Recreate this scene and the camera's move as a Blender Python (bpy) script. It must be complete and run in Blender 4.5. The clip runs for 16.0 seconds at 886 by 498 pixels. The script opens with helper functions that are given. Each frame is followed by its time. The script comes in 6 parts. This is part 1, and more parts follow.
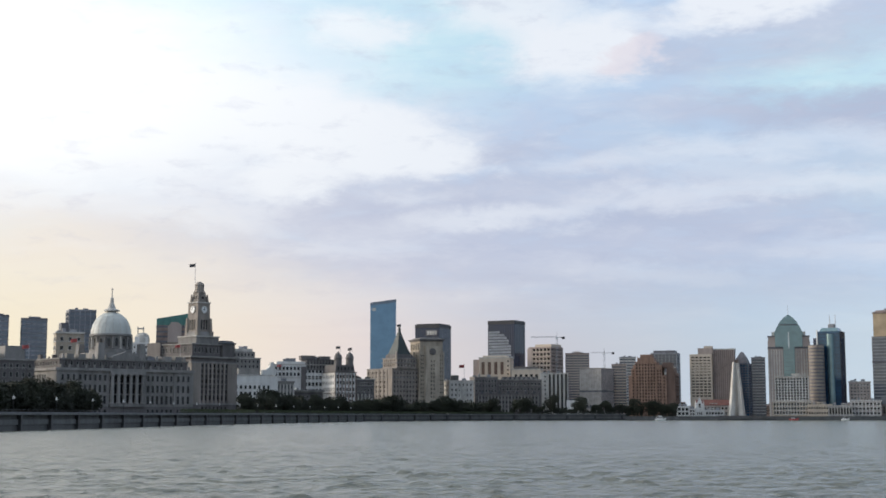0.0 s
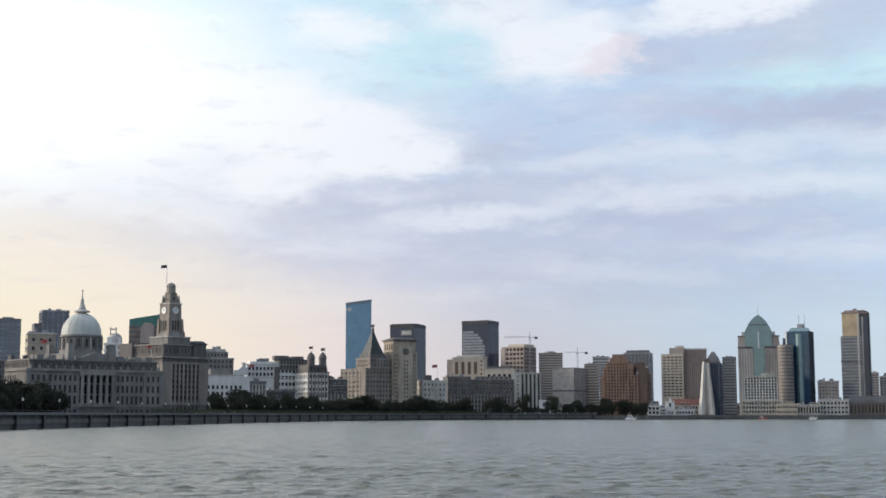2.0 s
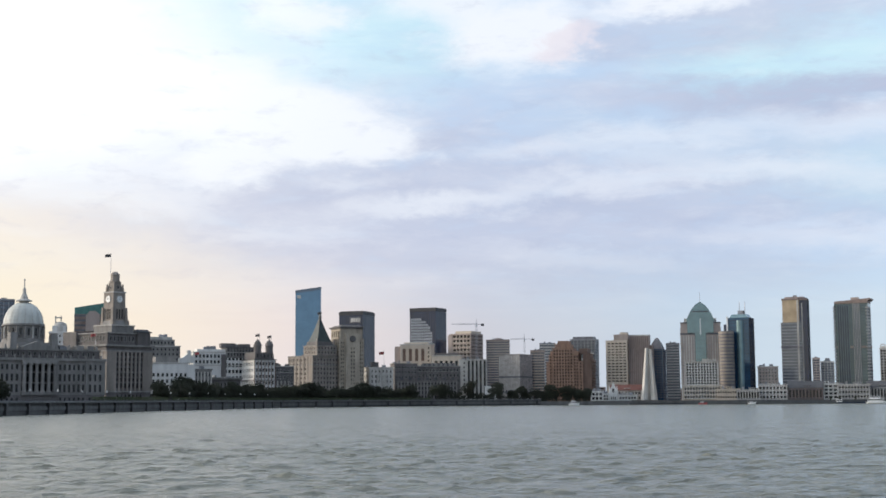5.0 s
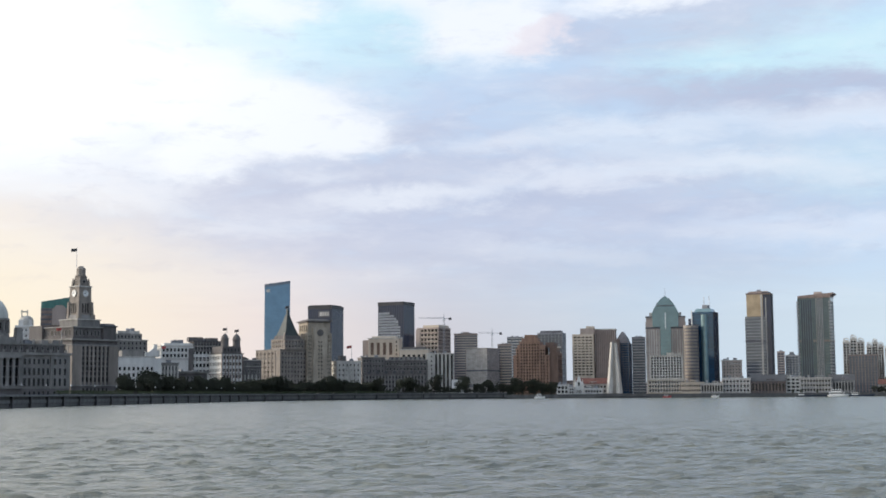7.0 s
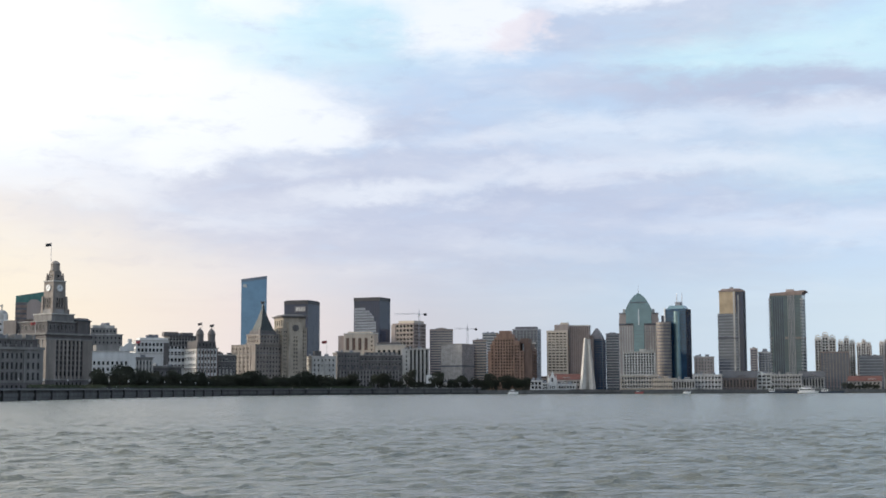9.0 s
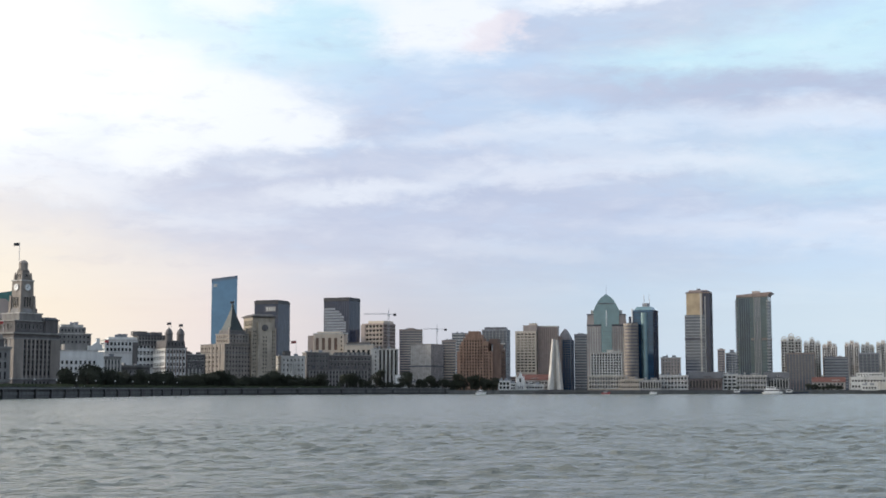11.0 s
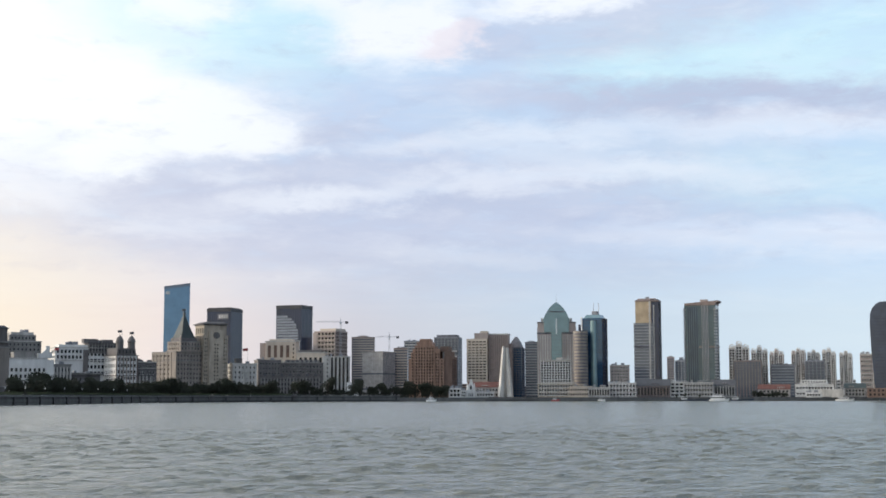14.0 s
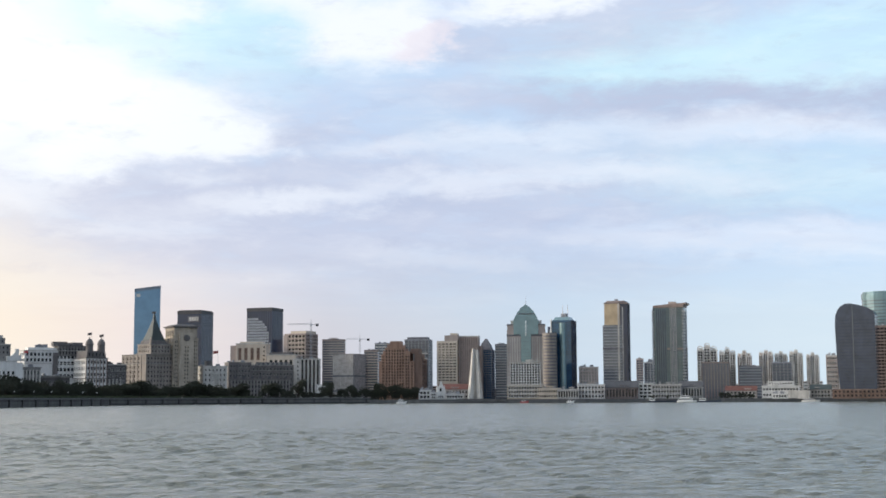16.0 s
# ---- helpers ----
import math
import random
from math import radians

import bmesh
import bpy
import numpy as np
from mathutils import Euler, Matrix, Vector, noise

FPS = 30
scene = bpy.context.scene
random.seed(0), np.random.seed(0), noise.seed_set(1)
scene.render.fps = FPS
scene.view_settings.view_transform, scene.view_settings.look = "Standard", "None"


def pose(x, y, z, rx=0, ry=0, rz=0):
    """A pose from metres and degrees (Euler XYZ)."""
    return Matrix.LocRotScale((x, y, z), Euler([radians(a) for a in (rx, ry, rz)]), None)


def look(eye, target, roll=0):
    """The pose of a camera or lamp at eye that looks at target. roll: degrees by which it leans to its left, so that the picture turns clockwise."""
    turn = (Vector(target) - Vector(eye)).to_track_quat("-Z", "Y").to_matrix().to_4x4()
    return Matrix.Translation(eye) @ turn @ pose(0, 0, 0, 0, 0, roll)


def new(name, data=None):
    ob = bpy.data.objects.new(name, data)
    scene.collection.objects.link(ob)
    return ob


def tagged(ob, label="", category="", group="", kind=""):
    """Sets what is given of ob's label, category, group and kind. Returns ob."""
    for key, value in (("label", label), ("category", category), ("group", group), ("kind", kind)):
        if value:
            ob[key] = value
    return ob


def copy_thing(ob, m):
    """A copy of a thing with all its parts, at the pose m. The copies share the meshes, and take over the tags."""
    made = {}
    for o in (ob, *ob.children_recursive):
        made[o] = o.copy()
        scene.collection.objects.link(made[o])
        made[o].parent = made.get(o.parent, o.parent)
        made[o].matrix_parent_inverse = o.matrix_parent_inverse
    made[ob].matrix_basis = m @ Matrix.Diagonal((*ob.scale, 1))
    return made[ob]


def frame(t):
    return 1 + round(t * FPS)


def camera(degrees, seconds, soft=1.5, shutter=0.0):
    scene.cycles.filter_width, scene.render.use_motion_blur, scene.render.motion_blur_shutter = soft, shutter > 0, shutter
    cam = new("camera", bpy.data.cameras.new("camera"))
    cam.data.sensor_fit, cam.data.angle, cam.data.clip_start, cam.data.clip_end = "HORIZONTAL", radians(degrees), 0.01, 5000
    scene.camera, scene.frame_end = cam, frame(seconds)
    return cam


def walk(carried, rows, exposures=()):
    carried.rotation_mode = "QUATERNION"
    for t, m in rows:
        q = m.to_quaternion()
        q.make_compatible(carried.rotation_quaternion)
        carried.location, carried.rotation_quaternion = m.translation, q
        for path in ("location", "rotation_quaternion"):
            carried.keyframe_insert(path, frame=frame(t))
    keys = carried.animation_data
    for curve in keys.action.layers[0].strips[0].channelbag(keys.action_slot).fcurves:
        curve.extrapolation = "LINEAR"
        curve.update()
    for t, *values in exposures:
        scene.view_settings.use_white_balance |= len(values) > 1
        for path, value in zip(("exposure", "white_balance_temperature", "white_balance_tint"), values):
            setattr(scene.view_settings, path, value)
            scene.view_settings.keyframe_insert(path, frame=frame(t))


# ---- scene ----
cam = camera(36.0, 16.0, soft=1.7)
# seconds, east-ish metres, ahead metres, heading, pitch, lean (degrees); the eye is 5 m over the river
EYE = 5.0
ROWS = [
    (0, 0, 0, 0, 6.956, -0.019), (0.5, 2.03, -2.73, 0.213, 6.991, -0.081), (1, 4.01, -5.44, 0.409, 6.985, -0.085),
    (1.5, 5.94, -8.12, 0.618, 6.94, -0.1), (2, 7.81, -10.77, 0.825, 6.935, -0.1), (2.5, 9.63, -13.4, 1.123, 6.898, -0.149),
    (3, 11.39, -16, 1.343, 6.867, -0.212), (3.5, 13.1, -18.57, 1.595, 6.769, -0.291), (4, 14.76, -21.11, 1.979, 6.594, -0.321),
    (4.5, 16.36, -23.63, 2.349, 6.461, -0.34), (7, 23.59, -35.8, 3.816, 6.08, -0.389), (7.5, 24.87, -38.15, 4.091, 6.028, -0.395),
    (8, 26.1, -40.48, 4.303, 5.983, -0.356), (8.5, 27.28, -42.78, 4.519, 5.919, -0.281), (9, 28.4, -45.05, 4.655, 5.88, -0.194),
    (11.5, 33.22, -55.99, 6.13, 5.895, -0.093), (12, 34.03, -58.1, 6.474, 5.96, -0.15), (12.5, 34.78, -60.18, 6.761, 6.022, -0.155),
    (13, 35.47, -62.23, 6.986, 6.113, -0.132), (13.5, 36.12, -64.26, 7.316, 6.182, -0.093), (14, 36.71, -66.26, 7.606, 6.179, -0.096),
    (14.5, 37.24, -68.23, 7.94, 6.204, -0.12), (15, 37.73, -70.18, 8.15, 6.212, -0.099), (15.5, 38.16, -72.09, 8.491, 6.227, -0.144),
    (16, 38.53, -73.98, 8.766, 6.258, -0.222),
]
walk(cam, [(t, pose(x, y, EYE) @ pose(0, 0, 0, 90 + p, 0, -h) @ pose(0, 0, 0, 0, 0, r)) for t, x, y, h, p, r in ROWS],
     exposures=((0, -0.05), (3.5, 0.03), (8, 0.08), (12.5, 0.09), (16, 0.13)))

# ---- sky and sun: low evening sun behind thin cloud, to the left ahead ----
SUN_AZ, SUN_EL = -78.0, 14.0
world = bpy.data.worlds.new("sky")
scene.world = world
world.use_nodes = True
wn, wl = world.node_tree.nodes, world.node_tree.links
wn.clear()


def wnode(kind, **kw):
    n = wn.new(kind)
    for k, v in kw.items():
        n.inputs[k].default_value = v
    return n


def wmath(op, a, b=None, clamp=False):
    n = wn.new("ShaderNodeMath")
    n.operation, n.use_clamp = op, clamp
    for i, v in enumerate((a, b)):
        if v is None:
            continue
        if isinstance(v, (int, float)):
            n.inputs[i].default_value = v
        else:
            wl.new(v, n.inputs[i])
    return n.outputs[0]


def wmix(fac, a, b):
    n = wn.new("ShaderNodeMix")
    n.data_type = "RGBA"
    for sock, v in ((n.inputs[0], fac), (n.inputs[6], a), (n.inputs[7], b)):
        if isinstance(v, (int, float)):
            sock.default_value = v
        elif isinstance(v, tuple):
            sock.default_value = (*v, 1)
        else:
            wl.new(v, sock)
    return n.outputs[2]


def wrange(v, a, b, c=0.0, d=1.0):
    n = wn.new("ShaderNodeMapRange")
    n.interpolation_type = "SMOOTHSTEP"
    wl.new(v, n.inputs[0])
    for i, q in enumerate((a, b, c, d)):
        n.inputs[i + 1].default_value = q
    return n.outputs[0]


coord = wn.new("ShaderNodeTexCoord")
sep = wn.new("ShaderNodeSeparateXYZ")
wl.new(coord.outputs["Generated"], sep.inputs[0])
sx, sy, sz = sep.outputs
lift = wmath("ADD", wmath("MAXIMUM", sz, 0.0), 0.16)
comb = wn.new("ShaderNodeCombineXYZ")
wl.new(wmath("DIVIDE", sx, lift), comb.inputs[0])
wl.new(wmath("DIVIDE", sy, lift), comb.inputs[1])


def wnoise(scale, detail, rough, shift, squash=1.0):
    m = wn.new("ShaderNodeMapping")
    wl.new(comb.outputs[0], m.inputs[0])
    m.inputs["Location"].default_value = (shift, shift * 0.7, shift * 0.3)
    m.inputs["Scale"].default_value = (1.0, squash, 1.0)
    n = wn.new("ShaderNodeTexNoise")
    wl.new(m.outputs[0], n.inputs["Vector"])
    n.inputs["Scale"].default_value, n.inputs["Detail"].default_value = scale, detail
    n.inputs["Roughness"].default_value = rough
    n.inputs["Distortion"].default_value = 0.4
    return n.outputs[0]


nishita = wn.new("ShaderNodeTexSky")
nishita.sky_type, nishita.sun_disc = "NISHITA", False
nishita.sun_elevation, nishita.sun_rotation = radians(SUN_EL), radians(SUN_AZ)
nishita.air_density, nishita.dust_density = 1.0, 2.0
clear = wn.new("ShaderNodeVectorMath")
clear.operation = "SCALE"
wl.new(nishita.outputs[0], clear.inputs[0])
clear.inputs["Scale"].default_value = 0.09
blue = wmix(0.85, clear.outputs[0], (0.56, 0.73, 0.95))

# nearness to the veiled sun
dotn = wn.new("ShaderNodeVectorMath")
dotn.operation = "DOT_PRODUCT"
wl.new(coord.outputs["Generated"], dotn.inputs[0])
sa, se = radians(SUN_AZ), radians(SUN_EL)
dotn.inputs[1].default_value = (math.sin(sa) * math.cos(se), math.cos(sa) * math.cos(se), math.sin(se))
near_sun = wrange(dotn.outputs["Value"], 0.10, 0.78)
fine = wnoise(2.4, 7.0, 0.6, 7.7, 1.3)
wisps = wnoise(1.1, 6.0, 0.55, 12.3, 2.6)

# bearing and height over the horizon, in degrees
bearing = wmath("MULTIPLY", wmath("ARCTAN2", sx, sy), 57.2958)
height = wmath("MULTIPLY", wmath("ARCSINE", sz), 57.2958)


def wstretch(wide, high, detail, rough, shift):
    """Cloud noise drawn out along the horizon, its lumps about so many degrees wide and high."""
    v = wn.new("ShaderNodeCombineXYZ")
    wl.new(wmath("DIVIDE", bearing, wide), v.inputs[0])
    wl.new(wmath("DIVIDE", height, high), v.inputs[1])
    v.inputs[2].default_value = shift
    n = wn.new("ShaderNodeTexNoise")
    wl.new(v.outputs[0], n.inputs["Vector"])
    n.inputs["Scale"].default_value, n.inputs["Detail"].default_value, n.inputs["Roughness"].default_value = 1.0, detail, rough
    n.inputs["Distortion"].default_value = 0.3
    return n


# the ragged edges of the clouds: places shifted a little by noise, broad and fine
broad = wn.new("ShaderNodeSeparateColor")
wl.new(wstretch(4.2, 1.9, 5.0, 0.6, 1.7).outputs["Color"], broad.inputs[0])
fray = wn.new("ShaderNodeSeparateColor")
wl.new(wstretch(1.1, 0.55, 5.0, 0.65, 5.3).outputs["Color"], fray.inputs[0])


def shifted(v, k, wide, small):
    q = wmath("ADD", v, wmath("MULTIPLY", wmath("SUBTRACT", broad.outputs[k], 0.5), wide))
    return wmath("ADD", q, wmath("MULTIPLY", wmath("SUBTRACT", fray.outputs[k], 0.5), small))


frayed_b, frayed_h = shifted(bearing, 0, 6.0, 1.4), shifted(height, 1, 2.4, 0.55)


def bank(b, h, wide, high, tilt, soft):
    """How much of a cloud bank lies in a direction: 1 in its middle, 0 past its rim."""
    db, dh = wmath("SUBTRACT", frayed_b, b), wmath("SUBTRACT", frayed_h, h)
    c, q = math.cos(radians(tilt)), math.sin(radians(tilt))
    u = wmath("ADD", wmath("MULTIPLY", db, c / wide), wmath("MULTIPLY", dh, q / wide))
    v = wmath("SUBTRACT", wmath("MULTIPLY", dh, c / high), wmath("MULTIPLY", db, q / high))
    r = wmath("SQRT", wmath("ADD", wmath("MULTIPLY", u, u), wmath("MULTIPLY", v, v)))
    return wrange(r, 1.0 + soft * 0.5, 1.0 - soft * 0.5)


# thin high cloud over the whole sky, then the banks one over another, the far ones first
grey = wmix(near_sun, (0.53, 0.585, 0.745), (0.82, 0.765, 0.78))
white = wmix(near_sun, (0.87, 0.92, 1.0), (1.0, 0.995, 0.97))
cyan = wmix(0.93, clear.outputs[0], (0.62, 0.89, 0.99))
veil = wmix(near_sun, (0.53, 0.70, 0.93), (0.86, 0.93, 0.98))
sky_colour = wmix(wrange(fine, 0.35, 0.7, 0.0, 0.5), veil, wmix(wrange(wisps, 0.4, 0.6), grey, white))
TONES = {"SLATE": wmix(near_sun, (0.46, 0.525, 0.70), (0.72, 0.69, 0.74)), "CYAN": cyan, "BLUE": blue, "GREY": grey, "WHITE": white,
         "WARM": wmix(near_sun, (0.95, 0.85, 0.76), (1.0, 0.90, 0.72)), "PINK": wmix(near_sun, (0.83, 0.76, 0.83), (0.95, 0.86, 0.84))}
# tone, bearing, height, half width, half height, tilt (degrees), softness of the rim, amount
BLUE_GAPS = (
    ("CYAN", -8, 15.5, 9, 3.2, 0, 1.2, 0.55), ("CYAN", 1, 15.5, 5, 2.4, 0, 1.2, 0.75), ("BLUE", 12, 13.6, 9, 1.8, -3, 1.4, 0.6),
    ("CYAN", 17.5, 13.9, 5, 1.8, 0, 1.3, 0.85), ("CYAN", 26, 14.0, 5, 2.0, 0, 1.3, 0.8), ("BLUE", 20, 9.9, 10, 1.6, -4, 1.3, 0.6),
    ("CYAN", 22, 8.7, 8, 1.3, -4, 1.4, 0.55), ("GREY", 6, 9.2, 15, 2.9, -4, 1.2, 0.85), ("GREY", -8, 7.4, 12, 1.9, -2, 1.1, 0.8),
    ("GREY", 2, 7.0, 12, 2.2, 0, 1.3, 0.75), ("BLUE", 11, 11.0, 4.5, 1.2, -6, 1.4, 0.5),
)
GREY_BANKS = (
    ("GREY", 16, 15.6, 7, 1.3, 8, 1.1, 0.75), ("GREY", 8.6, 15.0, 2.2, 0.9, 0, 1.1, 0.6), ("SLATE", 21, 12.0, 11, 0.95, -3, 1.0, 1.0),
    ("SLATE", 12.5, 5.4, 7, 1.0, -2, 1.4, 0.6), ("SLATE", 20, 7.0, 8, 0.7, -3, 1.4, 0.35), ("SLATE", 3.5, 10.6, 3.4, 0.6, -6, 1.3, 0.5),
    ("SLATE", 7, 8.4, 5, 0.55, -5, 1.3, 0.45), ("SLATE", -3.5, 8.8, 4.0, 0.55, 4, 1.2, 0.4), ("WHITE", -16, 12.8, 12, 4.0, 0, 1.2, 1.0),
    ("WHITE", -5.5, 12.0, 6, 1.7, -8, 0.9, 1.0), ("WHITE", -2.5, 11.2, 3.6, 1.0, -10, 0.8, 1.0),
)
WHITE_BANKS = (
    ("WHITE", -6.2, 9.7, 2.6, 0.9, 12, 1, 0.9), ("WHITE", -3, 16.1, 1.7, 0.8, 0, 1.4, 0.8), ("WHITE", 5.6, 15.3, 3.3, 1.6, 4, 0.9, 1.0),
    ("WHITE", 3.2, 17.0, 3.0, 1.0, 10, 1.1, 0.8), ("WHITE", 12.8, 16.9, 3.6, 0.95, 10, 0.9, 1.0), ("PINK", 8.3, 14.9, 1.6, 0.5, 20, 1.0, 0.6),
    ("PINK", 9.6, 12.7, 4, 0.5, -4, 1.9, 0.15), ("WHITE", 2.7, 8.25, 4.4, 0.38, 5, 1.9, 0.62), ("WHITE", 5.9, 10.4, 2.4, 0.38, -2, 1.9, 0.47),
    ("WHITE", -1.4, 9.0, 1.6, 0.34, 2, 1.9, 0.43), ("WHITE", -4, 6.95, 3.2, 0.41, 0, 1.9, 0.39),
)
WHITE_STREAKS = (
    ("WHITE", 11.8, 10.8, 3.4, 0.47, 2, 1.9, 0.47), ("WHITE", 9.6, 9.1, 4.2, 0.41, 0, 1.9, 0.43), ("WHITE", 16, 9.4, 5, 0.47, -5, 1.9, 0.47),
    ("WHITE", 22, 11.0, 6, 0.54, -3, 1.9, 0.47), ("WHITE", 8.2, 5.9, 4, 0.41, -3, 1.9, 0.31), ("WHITE", 24, 6.4, 8, 0.6, -3, 1.6, 0.4),
    ("WHITE", -10, 8.2, 3, 0.47, -4, 1.9, 0.47), ("WARM", -17, 5.6, 8.5, 2.4, 0, 1.4, 0.75), ("WARM", -6, 4.4, 6, 1.2, 0, 1.5, 0.4),
)
drift = wstretch(3.4, 0.9, 6.0, 0.62, 9.1).outputs[0]
streak = wrange(drift, 0.30, 0.60, 0.5, 1.0)
for tone, b, h, wide, high, tilt, soft, amount in BLUE_GAPS + GREY_BANKS + WHITE_BANKS + WHITE_STREAKS:
    mask = wmath("MULTIPLY", bank(b, h, wide, high, tilt, soft), amount)
    sky_colour = wmix(wmath("MULTIPLY", mask, streak) if tone not in ("WHITE", "PINK", "WARM") else mask, sky_colour, TONES[tone])
sky_colour = wmix(wrange(drift, 0.42, 0.80, 0.0, 0.26), sky_colour, white)
sky_colour = wmix(wrange(wstretch(2.0, 0.7, 6.0, 0.6, 14.2).outputs[0], 0.52, 0.74, 0.0, 0.28), sky_colour, TONES["SLATE"])
# haze low over the city: yellow towards the sun, then rosy, then pale blue
ramp = wn.new("ShaderNodeValToRGB")
wl.new(wrange(bearing, -24, 32), ramp.inputs[0])
stops = ((0.0, (1.0, 0.89, 0.64)), (0.12, (1.0, 0.87, 0.68)), (0.30, (0.85, 0.74, 0.70)), (0.50, (0.62, 0.605, 0.65)), (0.72, (0.56, 0.655, 0.755)), (1.0, (0.66, 0.78, 0.86)))
for k, (at, colour) in enumerate(stops):
    e = ramp.color_ramp.elements[k] if k < 2 else ramp.color_ramp.elements.new(at)
    e.position, e.color = at, (*colour, 1)
low = wrange(height, 7.4, 2.6, 0.0, 0.9)
sky_colour = wmix(low, sky_colour, ramp.outputs[0])
# the sky glows towards the veiled sun and is duller on the other side
shine = wmath("ADD", wrange(dotn.outputs["Value"], -0.98, -0.30, 0.48, 0.98), wmath("ADD", wrange(dotn.outputs["Value"], 0.86, 1.0, 0.0, 2.2), wmath("MULTIPLY", wrange(dotn.outputs["Value"], 0.20, 0.75, 0.0, 0.45), wrange(sz, 0.08, 0.28))))
lit_sky = wn.new("ShaderNodeVectorMath")
lit_sky.operation = "SCALE"
wl.new(sky_colour, lit_sky.inputs[0])
wl.new(shine, lit_sky.inputs["Scale"])
sky_colour = lit_sky.outputs[0]
back = wn.new("ShaderNodeBackground")
wl.new(sky_colour, back.inputs[0])
back.inputs[1].default_value = 1.0
wout = wn.new("ShaderNodeOutputWorld")
wl.new(back.outputs[0], wout.inputs[0])

sun_data = bpy.data.lights.new("sun", "SUN")
sun_data.energy, sun_data.angle, sun_data.color = 2.7, radians(11), (1.0, 0.85, 0.68)
sun = new("sun", sun_data)
sun.matrix_world = look((math.sin(sa) * 100, math.cos(sa) * 100, math.tan(se) * 100), (0, 0, 0))
tagged(sun, kind="structure")


# ---- materials ----
def stuff_mat(name, colour, rough=0.8, metal=0.0, vary=0.36, scale=0.22, bump=0.3, spec=0.4, streak=0.0):
    """A weathered surface: broad stains, fine grain, runs of dirt down the face, some difference from piece to piece."""
    m = bpy.data.materials.new(name)
    m.use_nodes = True
    n, l = m.node_tree.nodes, m.node_tree.links
    b = n["Principled BSDF"]
    b.inputs["Roughness"].default_value, b.inputs["Metallic"].default_value = rough, metal
    b.inputs["Specular IOR Level"].default_value = spec
    tc = n.new("ShaderNodeTexCoord")
    geo = n.new("ShaderNodeNewGeometry")
    big, small = n.new("ShaderNodeTexNoise"), n.new("ShaderNodeTexNoise")
    mp = n.new("ShaderNodeMapping")
    l.new(geo.outputs["Position"], mp.inputs[0])
    mp.inputs["Scale"].default_value = (1, 1, 0.25 if streak else 1)
    for q, s in ((big, scale), (small, scale * 9)):
        l.new(mp.outputs[0], q.inputs["Vector"])
        q.inputs["Scale"].default_value, q.inputs["Detail"].default_value = s, 6
    add = n.new("ShaderNodeMath")
    add.operation = "MULTIPLY_ADD"
    l.new(small.outputs[0], add.inputs[0])
    add.inputs[1].default_value = 0.5
    l.new(big.outputs[0], add.inputs[2])
    ramp = n.new("ShaderNodeMapRange")
    l.new(add.outputs[0], ramp.inputs[0])
    for i, q in enumerate((0.45, 1.05, 1 - vary, 1 + vary)):
        ramp.inputs[i + 1].default_value = q
    info = n.new("ShaderNodeObjectInfo")
    each = n.new("ShaderNodeMapRange")
    l.new(info.outputs["Random"], each.inputs[0])
    each.inputs[3].default_value, each.inputs[4].default_value = 1 - vary * 0.35, 1 + vary * 0.35
    mul = n.new("ShaderNodeMath")
    mul.operation = "MULTIPLY"
    l.new(ramp.outputs[0], mul.inputs[0])
    l.new(each.outputs[0], mul.inputs[1])
    tint = n.new("ShaderNodeVectorMath")
    tint.operation = "SCALE"
    tint.inputs[0].default_value = colour
    l.new(mul.outputs[0], tint.inputs["Scale"])
    l.new(tint.outputs[0], b.inputs["Base Color"])
    if bump:
        bp = n.new("ShaderNodeBump")
        bp.inputs["Strength"].default_value, bp.inputs["Distance"].default_value = bump, 0.05
        l.new(small.outputs[0], bp.inputs["Height"])
        l.new(bp.outputs[0], b.inputs["Normal"])
    return m


def glass_mat(name, colour, rough=0.08, metal=0.0, vary=0.5):
    m = stuff_mat(name, colour, rough, metal, vary, 0.12, 0.0, 0.8)
    return m


STONE = stuff_mat("grey granite", (0.215, 0.205, 0.195), 0.85, vary=0.35, streak=1)
STONE_DARK = stuff_mat("sooty stone", (0.125, 0.115, 0.112), 0.85, streak=1)
STONE_WARM = stuff_mat("warm stone", (0.33, 0.285, 0.23), 0.85, streak=1)
STONE_PALE = stuff_mat("pale stone", (0.44, 0.42, 0.39), 0.85, streak=1)
WHITE = stuff_mat("white render", (0.60, 0.59, 0.57), 0.8, vary=0.2, streak=1)
CREAM = stuff_mat("cream render", (0.50, 0.43, 0.355), 0.8, vary=0.15, streak=1)
PINK = stuff_mat("pinkish render", (0.34, 0.285, 0.26), 0.8, vary=0.15, streak=1)
BRICK = stuff_mat("orange brown brick", (0.27, 0.17, 0.125), 0.85, streak=1)
BRICK_DARK = stuff_mat("dark brown and shaded brick", (0.15, 0.10, 0.08), 0.85, streak=1)
BROWN = stuff_mat("brown cladding", (0.20, 0.15, 0.13), 0.6)
GREY = stuff_mat("grey cladding", (0.22, 0.225, 0.245), 0.6)
GREY_DARK = stuff_mat("dark grey cladding", (0.10, 0.10, 0.115), 0.5)
CONCRETE = stuff_mat("quay concrete", (0.105, 0.105, 0.104), 0.9, vary=0.4, streak=1)
CONCRETE_CAP = stuff_mat("pale coping and lit wall concrete", (0.14, 0.14, 0.138), 0.9, vary=0.35, streak=1)
CUBE = stuff_mat("warm grey panels", (0.29, 0.27, 0.255), 0.6)
GREY_MID = stuff_mat("blue grey panels", (0.24, 0.26, 0.29), 0.4)
CONCRETE_WET = stuff_mat("wet dark concrete", (0.035, 0.035, 0.037), 0.4, vary=0.5)
